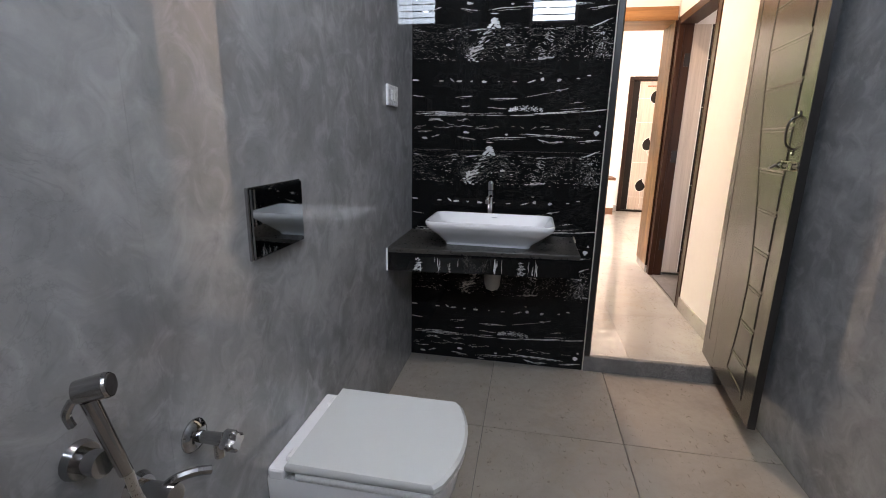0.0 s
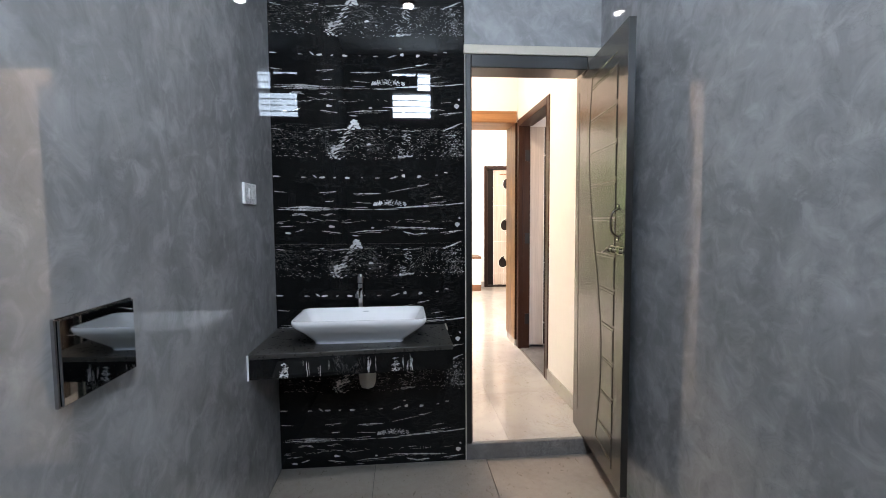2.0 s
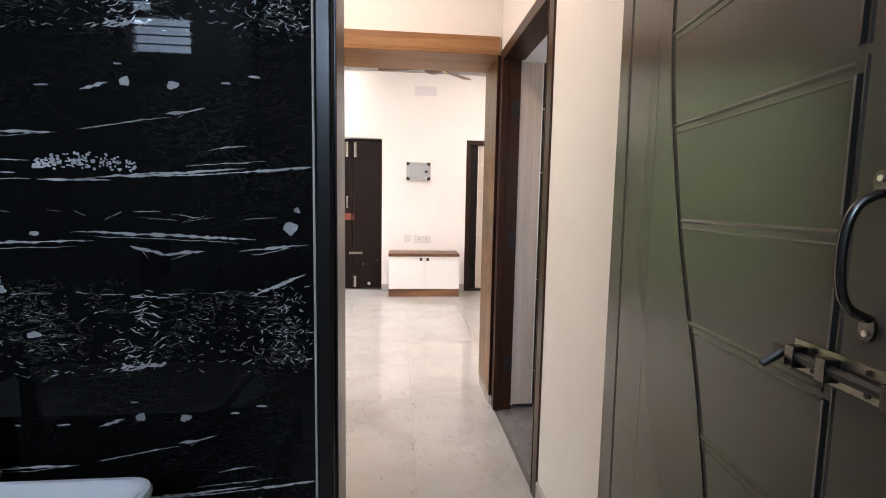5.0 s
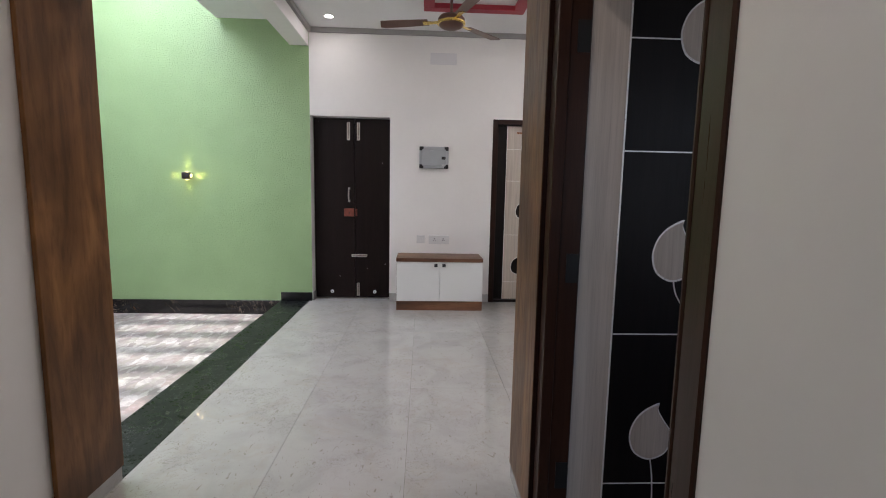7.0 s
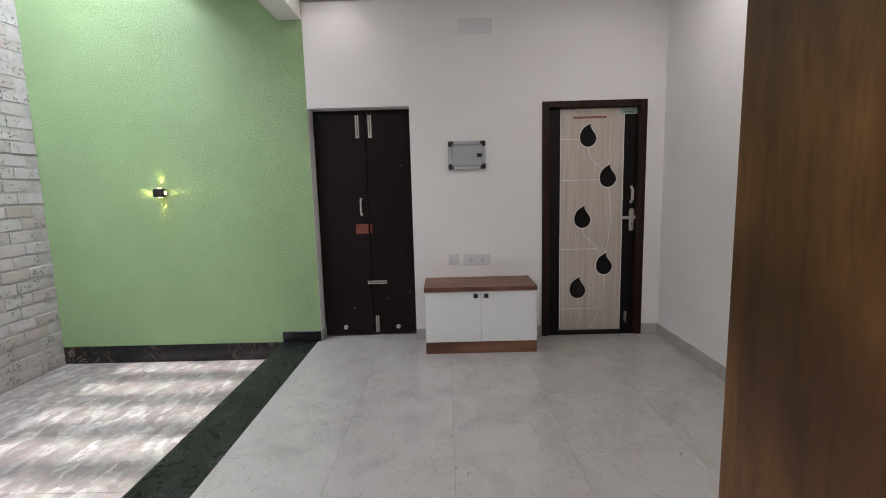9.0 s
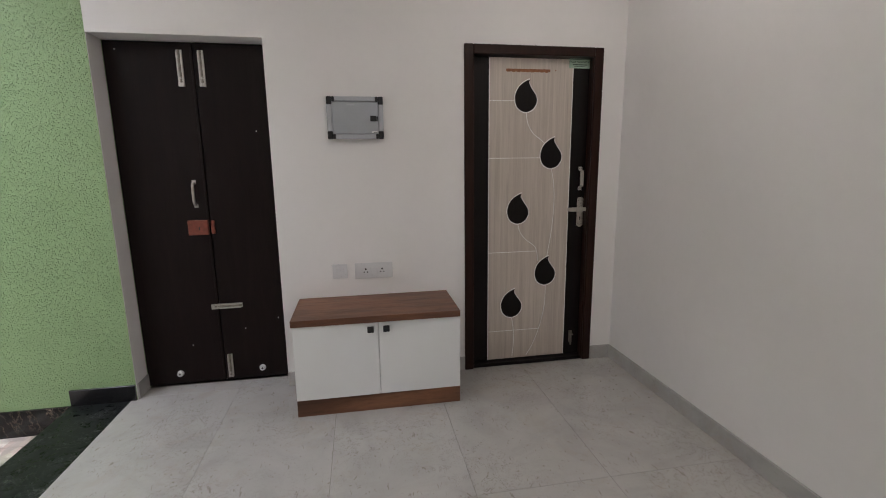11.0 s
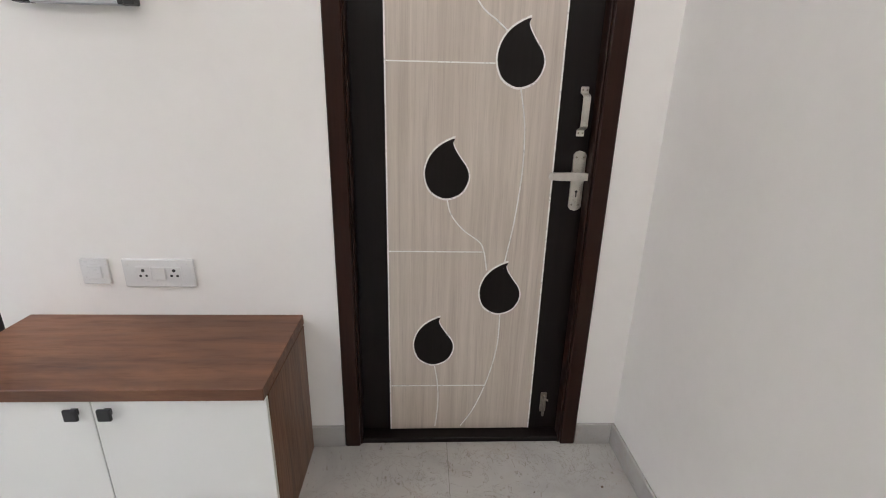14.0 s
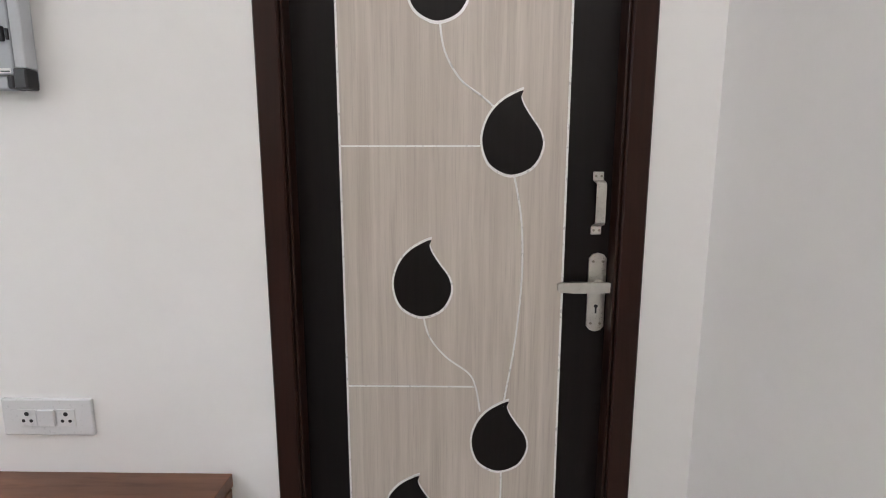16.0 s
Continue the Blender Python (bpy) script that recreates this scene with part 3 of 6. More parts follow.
# skirting of the hall and lobby
bm = bmesh.new()
add_box(bm, HX1 - 0.012, HX1 - 0.0005, HY0, HY1, 0.0, 0.097, 0.003)
structure("skirting_right", bm, M["skirting"], "grey tile skirting", "skirting")
bm = bmesh.new()
add_box(bm, DDX1, LDX0 - 0.001, HY1 - 0.012, HY1 - 0.0005, 0.0, 0.097, 0.003)
add_box(bm, LDX1 + 0.001, HX1 - 0.012, HY1 - 0.012, HY1 - 0.0005, 0.0, 0.097, 0.003)
add_box(bm, DDX0 + 0.0035, DDX0 + 0.014, HY1 + 0.004, HY1 + 0.148, 0.0, 0.097, 0.002)
structure("skirting_far", bm, M["skirting"], "grey tile skirting", "skirting")
bm = bmesh.new()
add_box(bm, LX1 - 0.01, LX1 - 0.0005, LY0 + 0.012, CY0 - 0.001, 0.0, 0.097, 0.003)
structure("skirting_lobby_right", bm, M["hall_floor"], "cream tile skirting", "skirting")
bm = bmesh.new()
add_box(bm, AX0 - 0.019, AX0 - 0.004, LY1 + 0.005, HY0 - 0.005, 0.0, 0.066, 0.002)
add_box(bm, AX1 + 0.004, AX1 + 0.014, LY1 + 0.005, HY0 - 0.005, 0.0, 0.066, 0.002)
structure("skirting_opening", bm, M["skirting"], "grey tile base under the wooden lining", "skirting")

# bedroom behind the lobby's door
# unseen walls; the opening is added to hold the fill lamp
wall("wall_bedroom", [(3.4, 3.5, 2.5, HY0, -0.1, ZH), (LX1 + 0.13, 1.9, 2.45, 2.56, -0.1, ZH), (2.9, 3.4, 2.45, 2.56, -0.1, ZH), (1.9, 2.9, 2.45, 2.56, -0.1, 0.9), (1.9, 2.9, 2.45, 2.56, 2.1, ZH)], M["room_wall"], "plain unseen bedroom wall with an opening added for the fill lamp")
structure("floor_bedroom", box(LX1 + 0.02, 3.4, 2.56, LY1 + 0.02, -0.1, -0.001), M["grey_granite"], "dark grey stone floor and sill", "floor")
structure("ceiling_bedroom", box(LX1 + 0.1, 3.5, 2.5, HY0 - 0.2, ZH, ZH + 0.1), M["ceiling_paint"], "plain bedroom ceiling", "ceiling")
structure("floor_hall", box(LX0 - 0.1, HX1 + 0.05, LY0, HY1 + 0.2, -0.12, -0.009), M["floor_grout"], "hall floor of large polished pale grey tiles", "floor")
structure("ground", box(-40, 40, -40, 40, -0.4, -0.3), M["concrete"], "bare ground round the house", "ground")

# open roof: concrete bars across
for k in range(9):
    yb = 4.521 + 0.447 * k
    bm = box(CX0 - 0.1, -1.45, yb - 0.1, yb + 0.1, 3.72, 3.84, 0.01)
    tagged(link_mesh("roof_bar", bm, M["concrete"]), "concrete bar across the open roof", "roof bar", "bars of the open roof", "structure")

# wooden lining of the opening
lining = thing("opening_lining", "teak veneer lining round the wide opening", "door lining", (AX0, LY1, 0))
part("jamb", box(AX0 - 0.018, AX0, LY1 - 0.008, HY0 + 0.004, 0.066, AZ, 0.002), M["teak"], lining)
part("facing", box(LX1 - 0.024, LX1 - 0.0005, CY1 + 0.0005, LY1 - 0.0085, 0.066, AZ, 0.002), M["frame_wood"], lining, "dark facing beside the bedroom door")
part("jamb", box(AX1, AX1 + 0.013, LY1 - 0.008, HY0 + 0.004, 0.066, AZ, 0.002), M["teak"], lining)
bm = bmesh.new()
add_box(bm, AX0 - 0.018, AX1 + 0.013, LY1 - 0.012, HY0 + 0.006, AZ, AZ + 0.018, 0.002)
add_box(bm, AX0 - 0.018, AX1 + 0.013, LY1 - 0.012, LY1 + 0.008, AZ + 0.018, AZ + 0.105, 0.002)
part("head", bm, wood("teak_veneer_x", (0.20, 0.085, 0.028), (0.42, 0.21, 0.08), 0.38, "x", 16), lining)
lining["kind"] = "structure"


# ---- doors ----
def inlay_leaf_shape(steps_n=5):
    """The outline of the drop-shaped leaf: 0.155 wide, 0.208 high, its foot at the origin."""
    pts = [(0.022, 0.208), (-0.028, 0.182), (-0.062, 0.142), (-0.0765, 0.086), (-0.060, 0.030), (-0.020, 0.002), (0.016, 0.001), (0.055, 0.022), (0.0765, 0.066), (0.071, 0.105), (0.046, 0.142), (0.027, 0.172), (0.020, 0.192)]
    return [(p.x, p.y) for p in smooth_path([(x, y, 0) for x, y in pts], steps_n, True)]


def plate_from(outline, u, z, face, y0, y1):
    """An extruded plate on a door leaf; face(u, z, d) gives the place, d the height over the leaf."""
    bm = bmesh.new()
    a = [bm.verts.new(face(u + p, z + q, y1)) for p, q in outline]
    b = [bm.verts.new(face(u + p, z + q, y0)) for p, q in outline]
    bm.faces.new(a)
    bm.faces.new(b[::-1])
    for i in range(len(a)):
        j = (i + 1) % len(a)
        bm.faces.new((a[i], b[i], b[j], a[j]))
    return bm


def slab_on(face, u0, u1, z0, z1, d0, d1):
    return plate_from([(u0, z0), (u1, z0), (u1, z1), (u0, z1)], 0, 0, face, d0, d1)


LEAVES = [(0.246, 1.732), (0.430, 1.368), (0.204, 1.000), (0.411, 0.560), (0.168, 0.338)]
STEMS = [
    [(0.250, 1.735), (0.262, 1.665), (0.300, 1.60), (0.350, 1.562), (0.388, 1.530)],
    [(0.436, 1.370), (0.458, 1.25), (0.462, 1.10), (0.448, 0.93), (0.428, 0.80), (0.418, 0.735)],
    [(0.206, 1.002), (0.222, 0.945), (0.265, 0.89), (0.325, 0.845), (0.345, 0.807), (0.358, 0.735)],
    [(0.418, 0.562), (0.415, 0.42), (0.385, 0.27), (0.335, 0.13), (0.285, 0.045)],
    [(0.172, 0.340), (0.185, 0.26), (0.190, 0.16), (0.180, 0.045)]]
LINES = [(1.804, 0.172), (1.440, 0.350), (0.806, 0.342), (0.240, 0.378)]


def inlaid_leaf(parent, face, u0, u1, ztop, side, middle, drops, width=0.567):
    """A flush door leaf of two laminates with silver inlay lines, drop-shaped leaves and stems."""
    leaf = part("door_leaf", slab_on(face, u0, u1, 0.03, ztop, -0.035, 0.0), side, parent)
    part("panel", slab_on(face, 0.0, min(width, u1), 0.032, ztop - 0.002, 0.0, 0.0015), middle, leaf)
    for u in (0.0, width):
        if u < u1:
            part("inlay_line", slab_on(face, u - 0.0026, u + 0.0026, 0.032, ztop - 0.002, 0.0, 0.003), M["silver_line"], leaf)
    for z, u in LINES:
        part("inlay_line", slab_on(face, 0.0035, u, z - 0.0022, z + 0.0022, 0.0014, 0.003), M["silver_line"], leaf)
    shape = inlay_leaf_shape()
    for u, z in LEAVES:
        part("inlay_rim", plate_from([(p * 1.045, (q - 0.1) * 1.04 + 0.1) for p, q in shape], u, z, face, 0.0012, 0.0032), M["silver_line"], leaf)
        part("inlay_leaf", plate_from([(p * 0.975, (q - 0.098) * 0.968 + 0.098) for p, q in shape], u, z, face, 0.003, 0.0042), drops, leaf)
    for pts in STEMS:
        path = smooth_path([face(u, z, 0.0016) for u, z in pts], 8)
        part("inlay_stem", add_tube(bmesh.new(), path, 0.0027, 6), M["silver_line"], leaf)
    return leaf


def door_frame(parent, boxes, material, name="frame_bar"):
    for b in boxes:
        part(name, box(*b, 0.004), material, parent)


# leaf door in the hall's far wall
ld = thing("door_leaf_pattern", "closed pale wood door with dark drop-shaped leaves and dark frame", "door", (1.94, HY1, 0))
ld["kind"] = "structure"
FW = 0.058
door_frame(ld, [(LDX0, LDX0 + FW, HY1 - 0.012, HY1 + 0.105, 0.0, LDZ), (LDX1 - FW, LDX1, HY1 - 0.012, HY1 + 0.105, 0.0, LDZ),
                (LDX0 + FW, LDX1 - FW, HY1 - 0.012, HY1 + 0.105, LDZ - 0.056, LDZ)], M["frame_wood"])
part("frame_bead", box(LDX1 - FW - 0.008, LDX1 - FW, HY1 + 0.0, HY1 + 0.053, 0.0, LDZ - 0.056, 0.003), M["frame_wood"], ld)
part("frame_bead", box(LDX0 + FW, LDX0 + FW + 0.008, HY1 + 0.0, HY1 + 0.053, 0.0, LDZ - 0.056, 0.003), M["frame_wood"], ld)
part("sill", box(LDX0 + FW, LDX1 - FW, HY1 + 0.005, HY1 + 0.09, 0.0, 0.024, 0.003), M["ebony"], ld)
LDY, LDU = HY1 + 0.054, 1.652
ld_face = lambda u, z, d: (LDU + u, LDY - d, z)
ld_leaf = inlaid_leaf(ld, ld_face, LDX0 + FW + 0.002 - LDU, LDX1 - FW - 0.002 - LDU, LDZ - 0.06, M["ebony"], M["ash"], M["ebony"])
# lever handle with its long plate
hx, hz = 2.307, 1.068
outline = [(-0.022, -0.09), (-0.014, -0.1), (0.0, -0.104), (0.014, -0.1), (0.022, -0.09), (0.022, 0.09), (0.014, 0.1), (0.0, 0.104), (-0.014, 0.1), (-0.022, 0.09)]
handle = part("handle_plate", plate_from(outline, hx - LDU, hz, ld_face, 0.0, 0.007), M["brushed"], ld_leaf, "brushed nickel handle plate")
bm = bmesh.new()
add_rod(bm, (hx + 0.004, LDY, hz + 0.024), (hx + 0.004, LDY - 0.05, hz + 0.024), 0.011, seg=14)
lev = [(hx + 0.018, 0.013), (hx - 0.02, 0.014), (hx - 0.07, 0.0145), (hx - 0.108, 0.012), (hx - 0.112, 0.007)]
for yy0, yy1 in ((LDY - 0.056, LDY - 0.044),):
    ring0 = [bm.verts.new((x, yy0, hz + 0.024 + h * 0.9)) for x, h in lev] + [bm.verts.new((x, yy0, hz + 0.024 - h)) for x, h in lev[::-1]]
    ring1 = [bm.verts.new((x, yy1, hz + 0.024 + h * 0.9)) for x, h in lev] + [bm.verts.new((x, yy1, hz + 0.024 - h)) for x, h in lev[::-1]]
    bm.faces.new(ring0)
    bm.faces.new(ring1[::-1])
    for i in range(len(ring0)):
        j = (i + 1) % len(ring0)
        bm.faces.new((ring0[i], ring1[i], ring1[j], ring0[j]))
part("lever", bm, M["brushed"], ld_leaf, "brushed nickel lever")
bm = bmesh.new()
add_rod(bm, (hx, LDY - 0.0068, hz - 0.036), (hx, LDY - 0.0078, hz - 0.036), 0.005, seg=12)
add_box(bm, hx - 0.0022, hx + 0.0022, LDY - 0.0078, LDY - 0.0068, hz - 0.055, hz - 0.036)
part("keyhole", bm, M["socket_dark"], ld_leaf, "black keyhole")
for dx, dz in ((-0.012, 0.082), (0.012, 0.082), (-0.012, -0.082), (0.012, -0.082)):
    part("screw", rod((hx + dx, LDY - 0.006, hz + dz), (hx + dx, LDY - 0.0085, hz + dz), 0.0036, seg=10), M["aged_brass"], ld_leaf)
# pull handle over it
px, pz = 2.300, 1.298
for dz in (-0.068, 0.068):
    part("pull_foot", box(px - 0.014, px + 0.012, LDY - 0.005, LDY, pz + dz - 0.011, pz + dz + 0.011, 0.0015), M["brushed"], ld_leaf)
    for dx in (-0.008, 0.006):
        part("screw", rod((px + dx, LDY - 0.004, pz + dz), (px + dx, LDY - 0.0065, pz + dz), 0.0032, seg=10), M["aged_brass"], ld_leaf)
bm = bmesh.new()
prof = [(0.058, 0.003), (0.052, 0.024), (0.046, 0.028), (-0.046, 0.028), (-0.052, 0.024), (-0.058, 0.003)]
for (z0, d0), (z1, d1) in zip(prof, prof[1:]):
    q = [(px - 0.011, d0, z0), (px + 0.013, d0, z0), (px + 0.013, d1, z1), (px - 0.011, d1, z1)]
    outer = [bm.verts.new((x, LDY - d, pz + z)) for x, d, z in q]
    inner = [bm.verts.new((x, LDY - d + 0.003, pz + z * 0.96)) for x, d, z in q]
    bm.faces.new(outer)
    bm.faces.new(inner[::-1])
    for i in range(4):
        j = (i + 1) % 4
        bm.faces.new((outer[i], inner[i], inner[j], outer[j]))
part("pull_handle", bm, M["brushed"], ld_leaf, "brushed nickel pull handle")
# small tower bolt near the floor
bx, bz = 2.272, 0.16
bolt = part("tower_bolt", box(bx - 0.012, bx + 0.012, LDY - 0.006, LDY, bz - 0.045, bz + 0.045, 0.001), M["aged_brass"], ld_leaf, "tarnished tower bolt")
part("bolt_rod", add_rod(rod((bx, LDY - 0.012, bz - 0.06), (bx, LDY - 0.012, bz + 0.035), 0.005), (bx, LDY - 0.012, bz + 0.02), (bx + 0.014, LDY - 0.022, bz + 0.02), 0.004), M["aged_brass"], ld_leaf)
bm = bmesh.new()
add_box(bm, 1.763, 2.060, LDY - 0.0035, LDY - 0.0012, 1.984, 2.001)
for k in range(9):
    x = 1.77 + 0.032 * k
    add_box(bm, x, x + 0.02, LDY - 0.0038, LDY - 0.0012, 1.9825 - 0.001 * (k % 3), 1.986)
part("tape_strip", bm, M["tape"], ld_leaf, "strip of torn brown tape")
note = part("sticker", box(2.190, 2.334, LDY - 0.006, LDY - 0.0032, 2.012, 2.072), M["sticker"], ld_leaf, "pale green trade sticker")


def writing(name, text, size, place, material, parent, flat=(90, 0, 0)):
    cu = bpy.data.curves.new(name, "FONT")
    cu.body, cu.size, cu.align_x, cu.extrude = text, size, "CENTER", 0.0003
    tmp = new(name + "_tmp", cu)
    me = bpy.data.meshes.new_from_object(tmp.evaluated_get(bpy.context.evaluated_depsgraph_get()))
    bpy.data.objects.remove(tmp)
    me.transform(pose(*place, *flat))
    me.materials.append(material)
    ob = new(name, me)
    ob.parent = parent
    ob.matrix_parent_inverse = parent.matrix_world.inverted()
    return ob


part("printed_bars", add_box(add_box(box(2.215, 2.312, LDY - 0.0068, LDY - 0.006, 2.031, 2.036), 2.225, 2.30, LDY - 0.0068, LDY - 0.006, 2.021, 2.024), 2.195, 2.329, LDY - 0.0068, LDY - 0.006, 2.066, 2.069), M["ink"], note)
writing("blessing", "VALGA VALAMUDAN", 0.0158, (2.262, LDY - 0.0064, 2.046), M["ink"], note)
for u, z in ((2.098, 1.996),):
    part("screw_hole", rod((u, LDY - 0.0014, z), (u, LDY - 0.003, z), 0.004, seg=8), M["tape"], ld_leaf)

# double door in its recess
dd = thing("double_door", "closed dark brown double door with tower bolts and red lock", "door", (-0.15, HY1, 0))
dd["kind"] = "structure"
DY = HY1 + 0.15
MID = -0.118
LW = (DDX0 + 0.006, MID - 0.002)
RW = (MID + 0.002, DDX1 - 0.004)
left_leaf = part("door_leaf", box(LW[0], LW[1], DY, DY + 0.04, 0.012, DDZ - 0.004, 0.003), M["cocoa"], dd)
right_leaf = part("door_leaf", box(RW[0], RW[1], DY, DY + 0.04, 0.012, DDZ - 0.004, 0.003), M["cocoa"], dd)
part("cover_strip", box(MID - 0.016, MID - 0.004, DY - 0.004, DY, 0.012, DDZ - 0.006, 0.0015), M["cocoa"], left_leaf)


def tower_bolt(parent, c, length, along="z"):
    """A slotted tower bolt with guide, rod and knob."""
    x, z = c
    h = length / 2
    m = Matrix.Translation((x, DY, z)) @ (pose(0, 0, 0) if along == "z" else pose(0, 0, 0, 0, 90, 0))
    for nm, bm, mat in (
            ("bolt_plate", box(-0.016, 0.016, -0.003, 0, -h, h, 0.001), M["brushed"]),
            ("bolt_guide", add_box(add_box(box(-0.016, -0.007, -0.014, -0.003, -h * 0.8, h * 0.9, 0.002), 0.007, 0.016, -0.014, -0.003, -h * 0.8, h * 0.9, 0.002), -0.016, 0.016, -0.016, -0.003, -h, -h * 0.8), M["brushed"]),
            ("bolt_rod", rod((0, -0.010, -h * 0.95), (0, -0.010, h * 0.98), 0.0062, seg=10), M["aged_brass"]),
            ("bolt_knob", rod((0, -0.012, -h * 0.55), (0, -0.03, -h * 0.55), 0.006, 0.005, seg=10), M["brushed"])):
        bmesh.ops.transform(bm, matrix=m, verts=bm.verts[:])
        part(nm, bm, mat, parent)


tower_bolt(left_leaf, (-0.192, 1.978), 0.205)
tower_bolt(right_leaf, (-0.076, 1.978), 0.205)
tower_bolt(right_leaf, (-0.068, 0.522), 0.185, "x")
tower_bolt(right_leaf, (-0.084, 0.112), 0.158)
part("pull_handle", add_tube(bmesh.new(), smooth_path([(-0.188, DY, 1.312), (-0.188, DY - 0.03, 1.3), (-0.188, DY - 0.034, 1.245), (-0.188, DY - 0.03, 1.19), (-0.188, DY, 1.178)], 5), 0.0085, 8), M["brushed"], left_leaf, "brushed pull handle")
for z in (1.318, 1.172):
    part("pull_foot", box(-0.2, -0.176, DY - 0.004, DY, z - 0.012, z + 0.012, 0.002), M["brushed"], left_leaf)
bm = box(-0.247, -0.128, DY - 0.018, DY, 0.99, 1.084, 0.006, 2)
for z in (1.078, 1.004):
    for x in (-0.235, -0.15):
        add_rod(bm, (x, DY - 0.02, z), (x, DY - 0.016, z), 0.006, seg=8)
lockbox = part("lock_case", bm, M["rust"], left_leaf, "rust-red rim lock case")
part("lock_catch", box(-0.112, -0.092, DY - 0.018, DY, 0.995, 1.08, 0.004), M["rust"], right_leaf, "rust-red lock catch")
part("keyhole", box(-0.182, -0.177, DY - 0.0195, DY - 0.0175, 1.022, 1.042), M["socket_dark"], lockbox)
for x, z, lf in ((-0.395, 0.082, left_leaf), (0.115, 0.078, right_leaf)):
    part("door_buffer", rod((x, DY, z), (x, DY - 0.018, z), 0.021, 0.017, 18), M["white_plastic"], lf, "white round door buffer", True)
    part("buffer_hole", rod((x, DY - 0.0175, z), (x, DY - 0.0188, z), 0.006, seg=10), M["rubber"], lf)
for x, z in ((-0.53, 2.075), (0.03, 0.36), (-0.30, 0.27), (0.2, 1.62), (0.24, 0.42)):
    part("paint_fleck", rod((x, DY, z), (x, DY - 0.001, z), 0.004, seg=7), M["white_plastic"], left_leaf if x < MID else right_leaf)

# bedroom door, open inwards
cd = thing("bedroom_door", "open dark door with pale drop-shaped leaves in a dark frame", "door", (LX1, 4.0, 0))
cd["kind"] = "structure"
door_frame(cd, [(LX1 - 0.008, LX1 + 0.12, CY0, CY0 + 0.062, 0.0, 2.13), (LX1 - 0.008, LX1 + 0.102, CY1 - 0.062, CY1, 0.0, 2.13), (LX1 - 0.008, LX1 + 0.12, CY0 + 0.062, CY1 - 0.062, 2.068, 2.13)], M["frame_rose"])
part("frame_bead", box(LX1 - 0.010, LX1 + 0.03, CY1 - 0.072, CY1 - 0.062, 0.0, 2.068, 0.003), M["frame_rose"], cd)
part("frame_bead", box(LX1 - 0.010, LX1 + 0.03, CY0 + 0.062, CY0 + 0.072, 0.0, 2.068, 0.003), M["frame_rose"], cd)
CDY, CDU = 4.205, 1.356
cd_face = lambda u, z, d: (CDU + u, CDY - d, z)
cd_leaf = inlaid_leaf(cd, cd_face, LX1 + 0.103 - CDU, 0.70, 2.065, M["ash"], M["ebony"], M["ash"])
for z in (0.28, 1.04, 1.80):
    part("hinge", add_rod(box(LX1 + 0.055, LX1 + 0.097, CY1 - 0.0645, CY1 - 0.0615, z - 0.05, z + 0.05), (LX1 + 0.097, CDY - 0.003, z - 0.052), (LX1 + 0.097, CDY - 0.003, z + 0.052), 0.006, seg=10), M["dark_metal"], cd, "black butt hinge")

# bathroom door: black frame and panelled leaf, wide open
bd = thing("bathroom_door", "wide open dark grey-brown panelled door in a black frame", "door", (1.0, BY1, 0))
bd["kind"] = "structure"
door_frame(bd, [(DX0, DX0 + 0.03, BY1 - 0.006, LY0 + 0.012, 0.0, 2.08), (DX0 + 0.03, 1.03, BY1 - 0.006, LY0 + 0.012, 2.012, 2.08)], M["bath_frame"])
part("frame_bead", box(DX0 + 0.03, DX0 + 0.036, BY1 + 0.02, LY0 + 0.004, 0.0, 2.012, 0.002), M["bath_frame"], bd)
HB = Vector((1.030, BY1 - 0.007, 0))
turn = Matrix.Translation(HB) @ Matrix.Rotation(radians(-6.2), 4, "Z")
BL, BZ0, BZ1 = 0.569, 0.018, 2.045


def bd_face(u, z, d):
    """A place on the open leaf: u metres from the hinge, z up, d out of its face."""
    return tuple(turn @ Vector((-d, -u, z)))


def bd_rail(pts, half=0.006):
    path = [bd_face(u, z, -half * 0.62) for u, z in pts]
    return add_tube(bmesh.new(), path, half, 8)


b_leaf = part("door_leaf", slab_on(bd_face, 0.0, BL, BZ0, BZ1, -0.03, 0.0), M["bath_door"], bd)
part("edge", slab_on(bd_face, BL, BL + 0.002, BZ0, BZ1, -0.03, -0.0005), M["bath_frame"], b_leaf)
jamb = part("frame_jamb", slab_on(bd_face, -0.212, -0.0015, 0.0, 2.08, -0.05, 0.0), M["bath_door"], bd, "deep door jamb in the leaf's own paint")
# black bar in place of a groove, the groove's shade put into its colour
part("moulding", bd_rail([(-0.124, 0.12), (-0.138, 0.93), (-0.152, 1.70), (-0.156, 1.93)], 0.0035), M["bath_frame"], jamb)
part("moulding", bd_rail([(-0.118, 0.12), (-0.132, 0.93), (-0.146, 1.70), (-0.150, 1.93)], 0.003), M["bath_door"], jamb)
arc = smooth_path([(0.080, 1.945, 0), (0.048, 1.72, 0), (0.054, 1.49, 0), (0.118, 1.21, 0), (0.21, 0.95, 0), (0.273, 0.706, 0), (0.285, 0.55, 0), (0.27, 0.36, 0), (0.22, 0.13, 0)], 6)
# curved groove: its shade is drawn as a black bar
part("moulding", bd_rail([(p.x, p.y) for p in arc], 0.0042), M["bath_frame"], b_leaf)
part("moulding", bd_rail([(p.x + 0.008, p.y) for p in arc], 0.004), M["bath_door"], b_leaf)
part("moulding", bd_rail([(0.22, 0.13), (0.45, 0.11)], 0.006), M["bath_door"], b_leaf)
part("moulding", bd_rail([(0.08, 1.945), (0.45, 1.95)], 0.006), M["bath_door"], b_leaf)
RAILS = [1.895 - 0.1665 * k for k in range(11)]
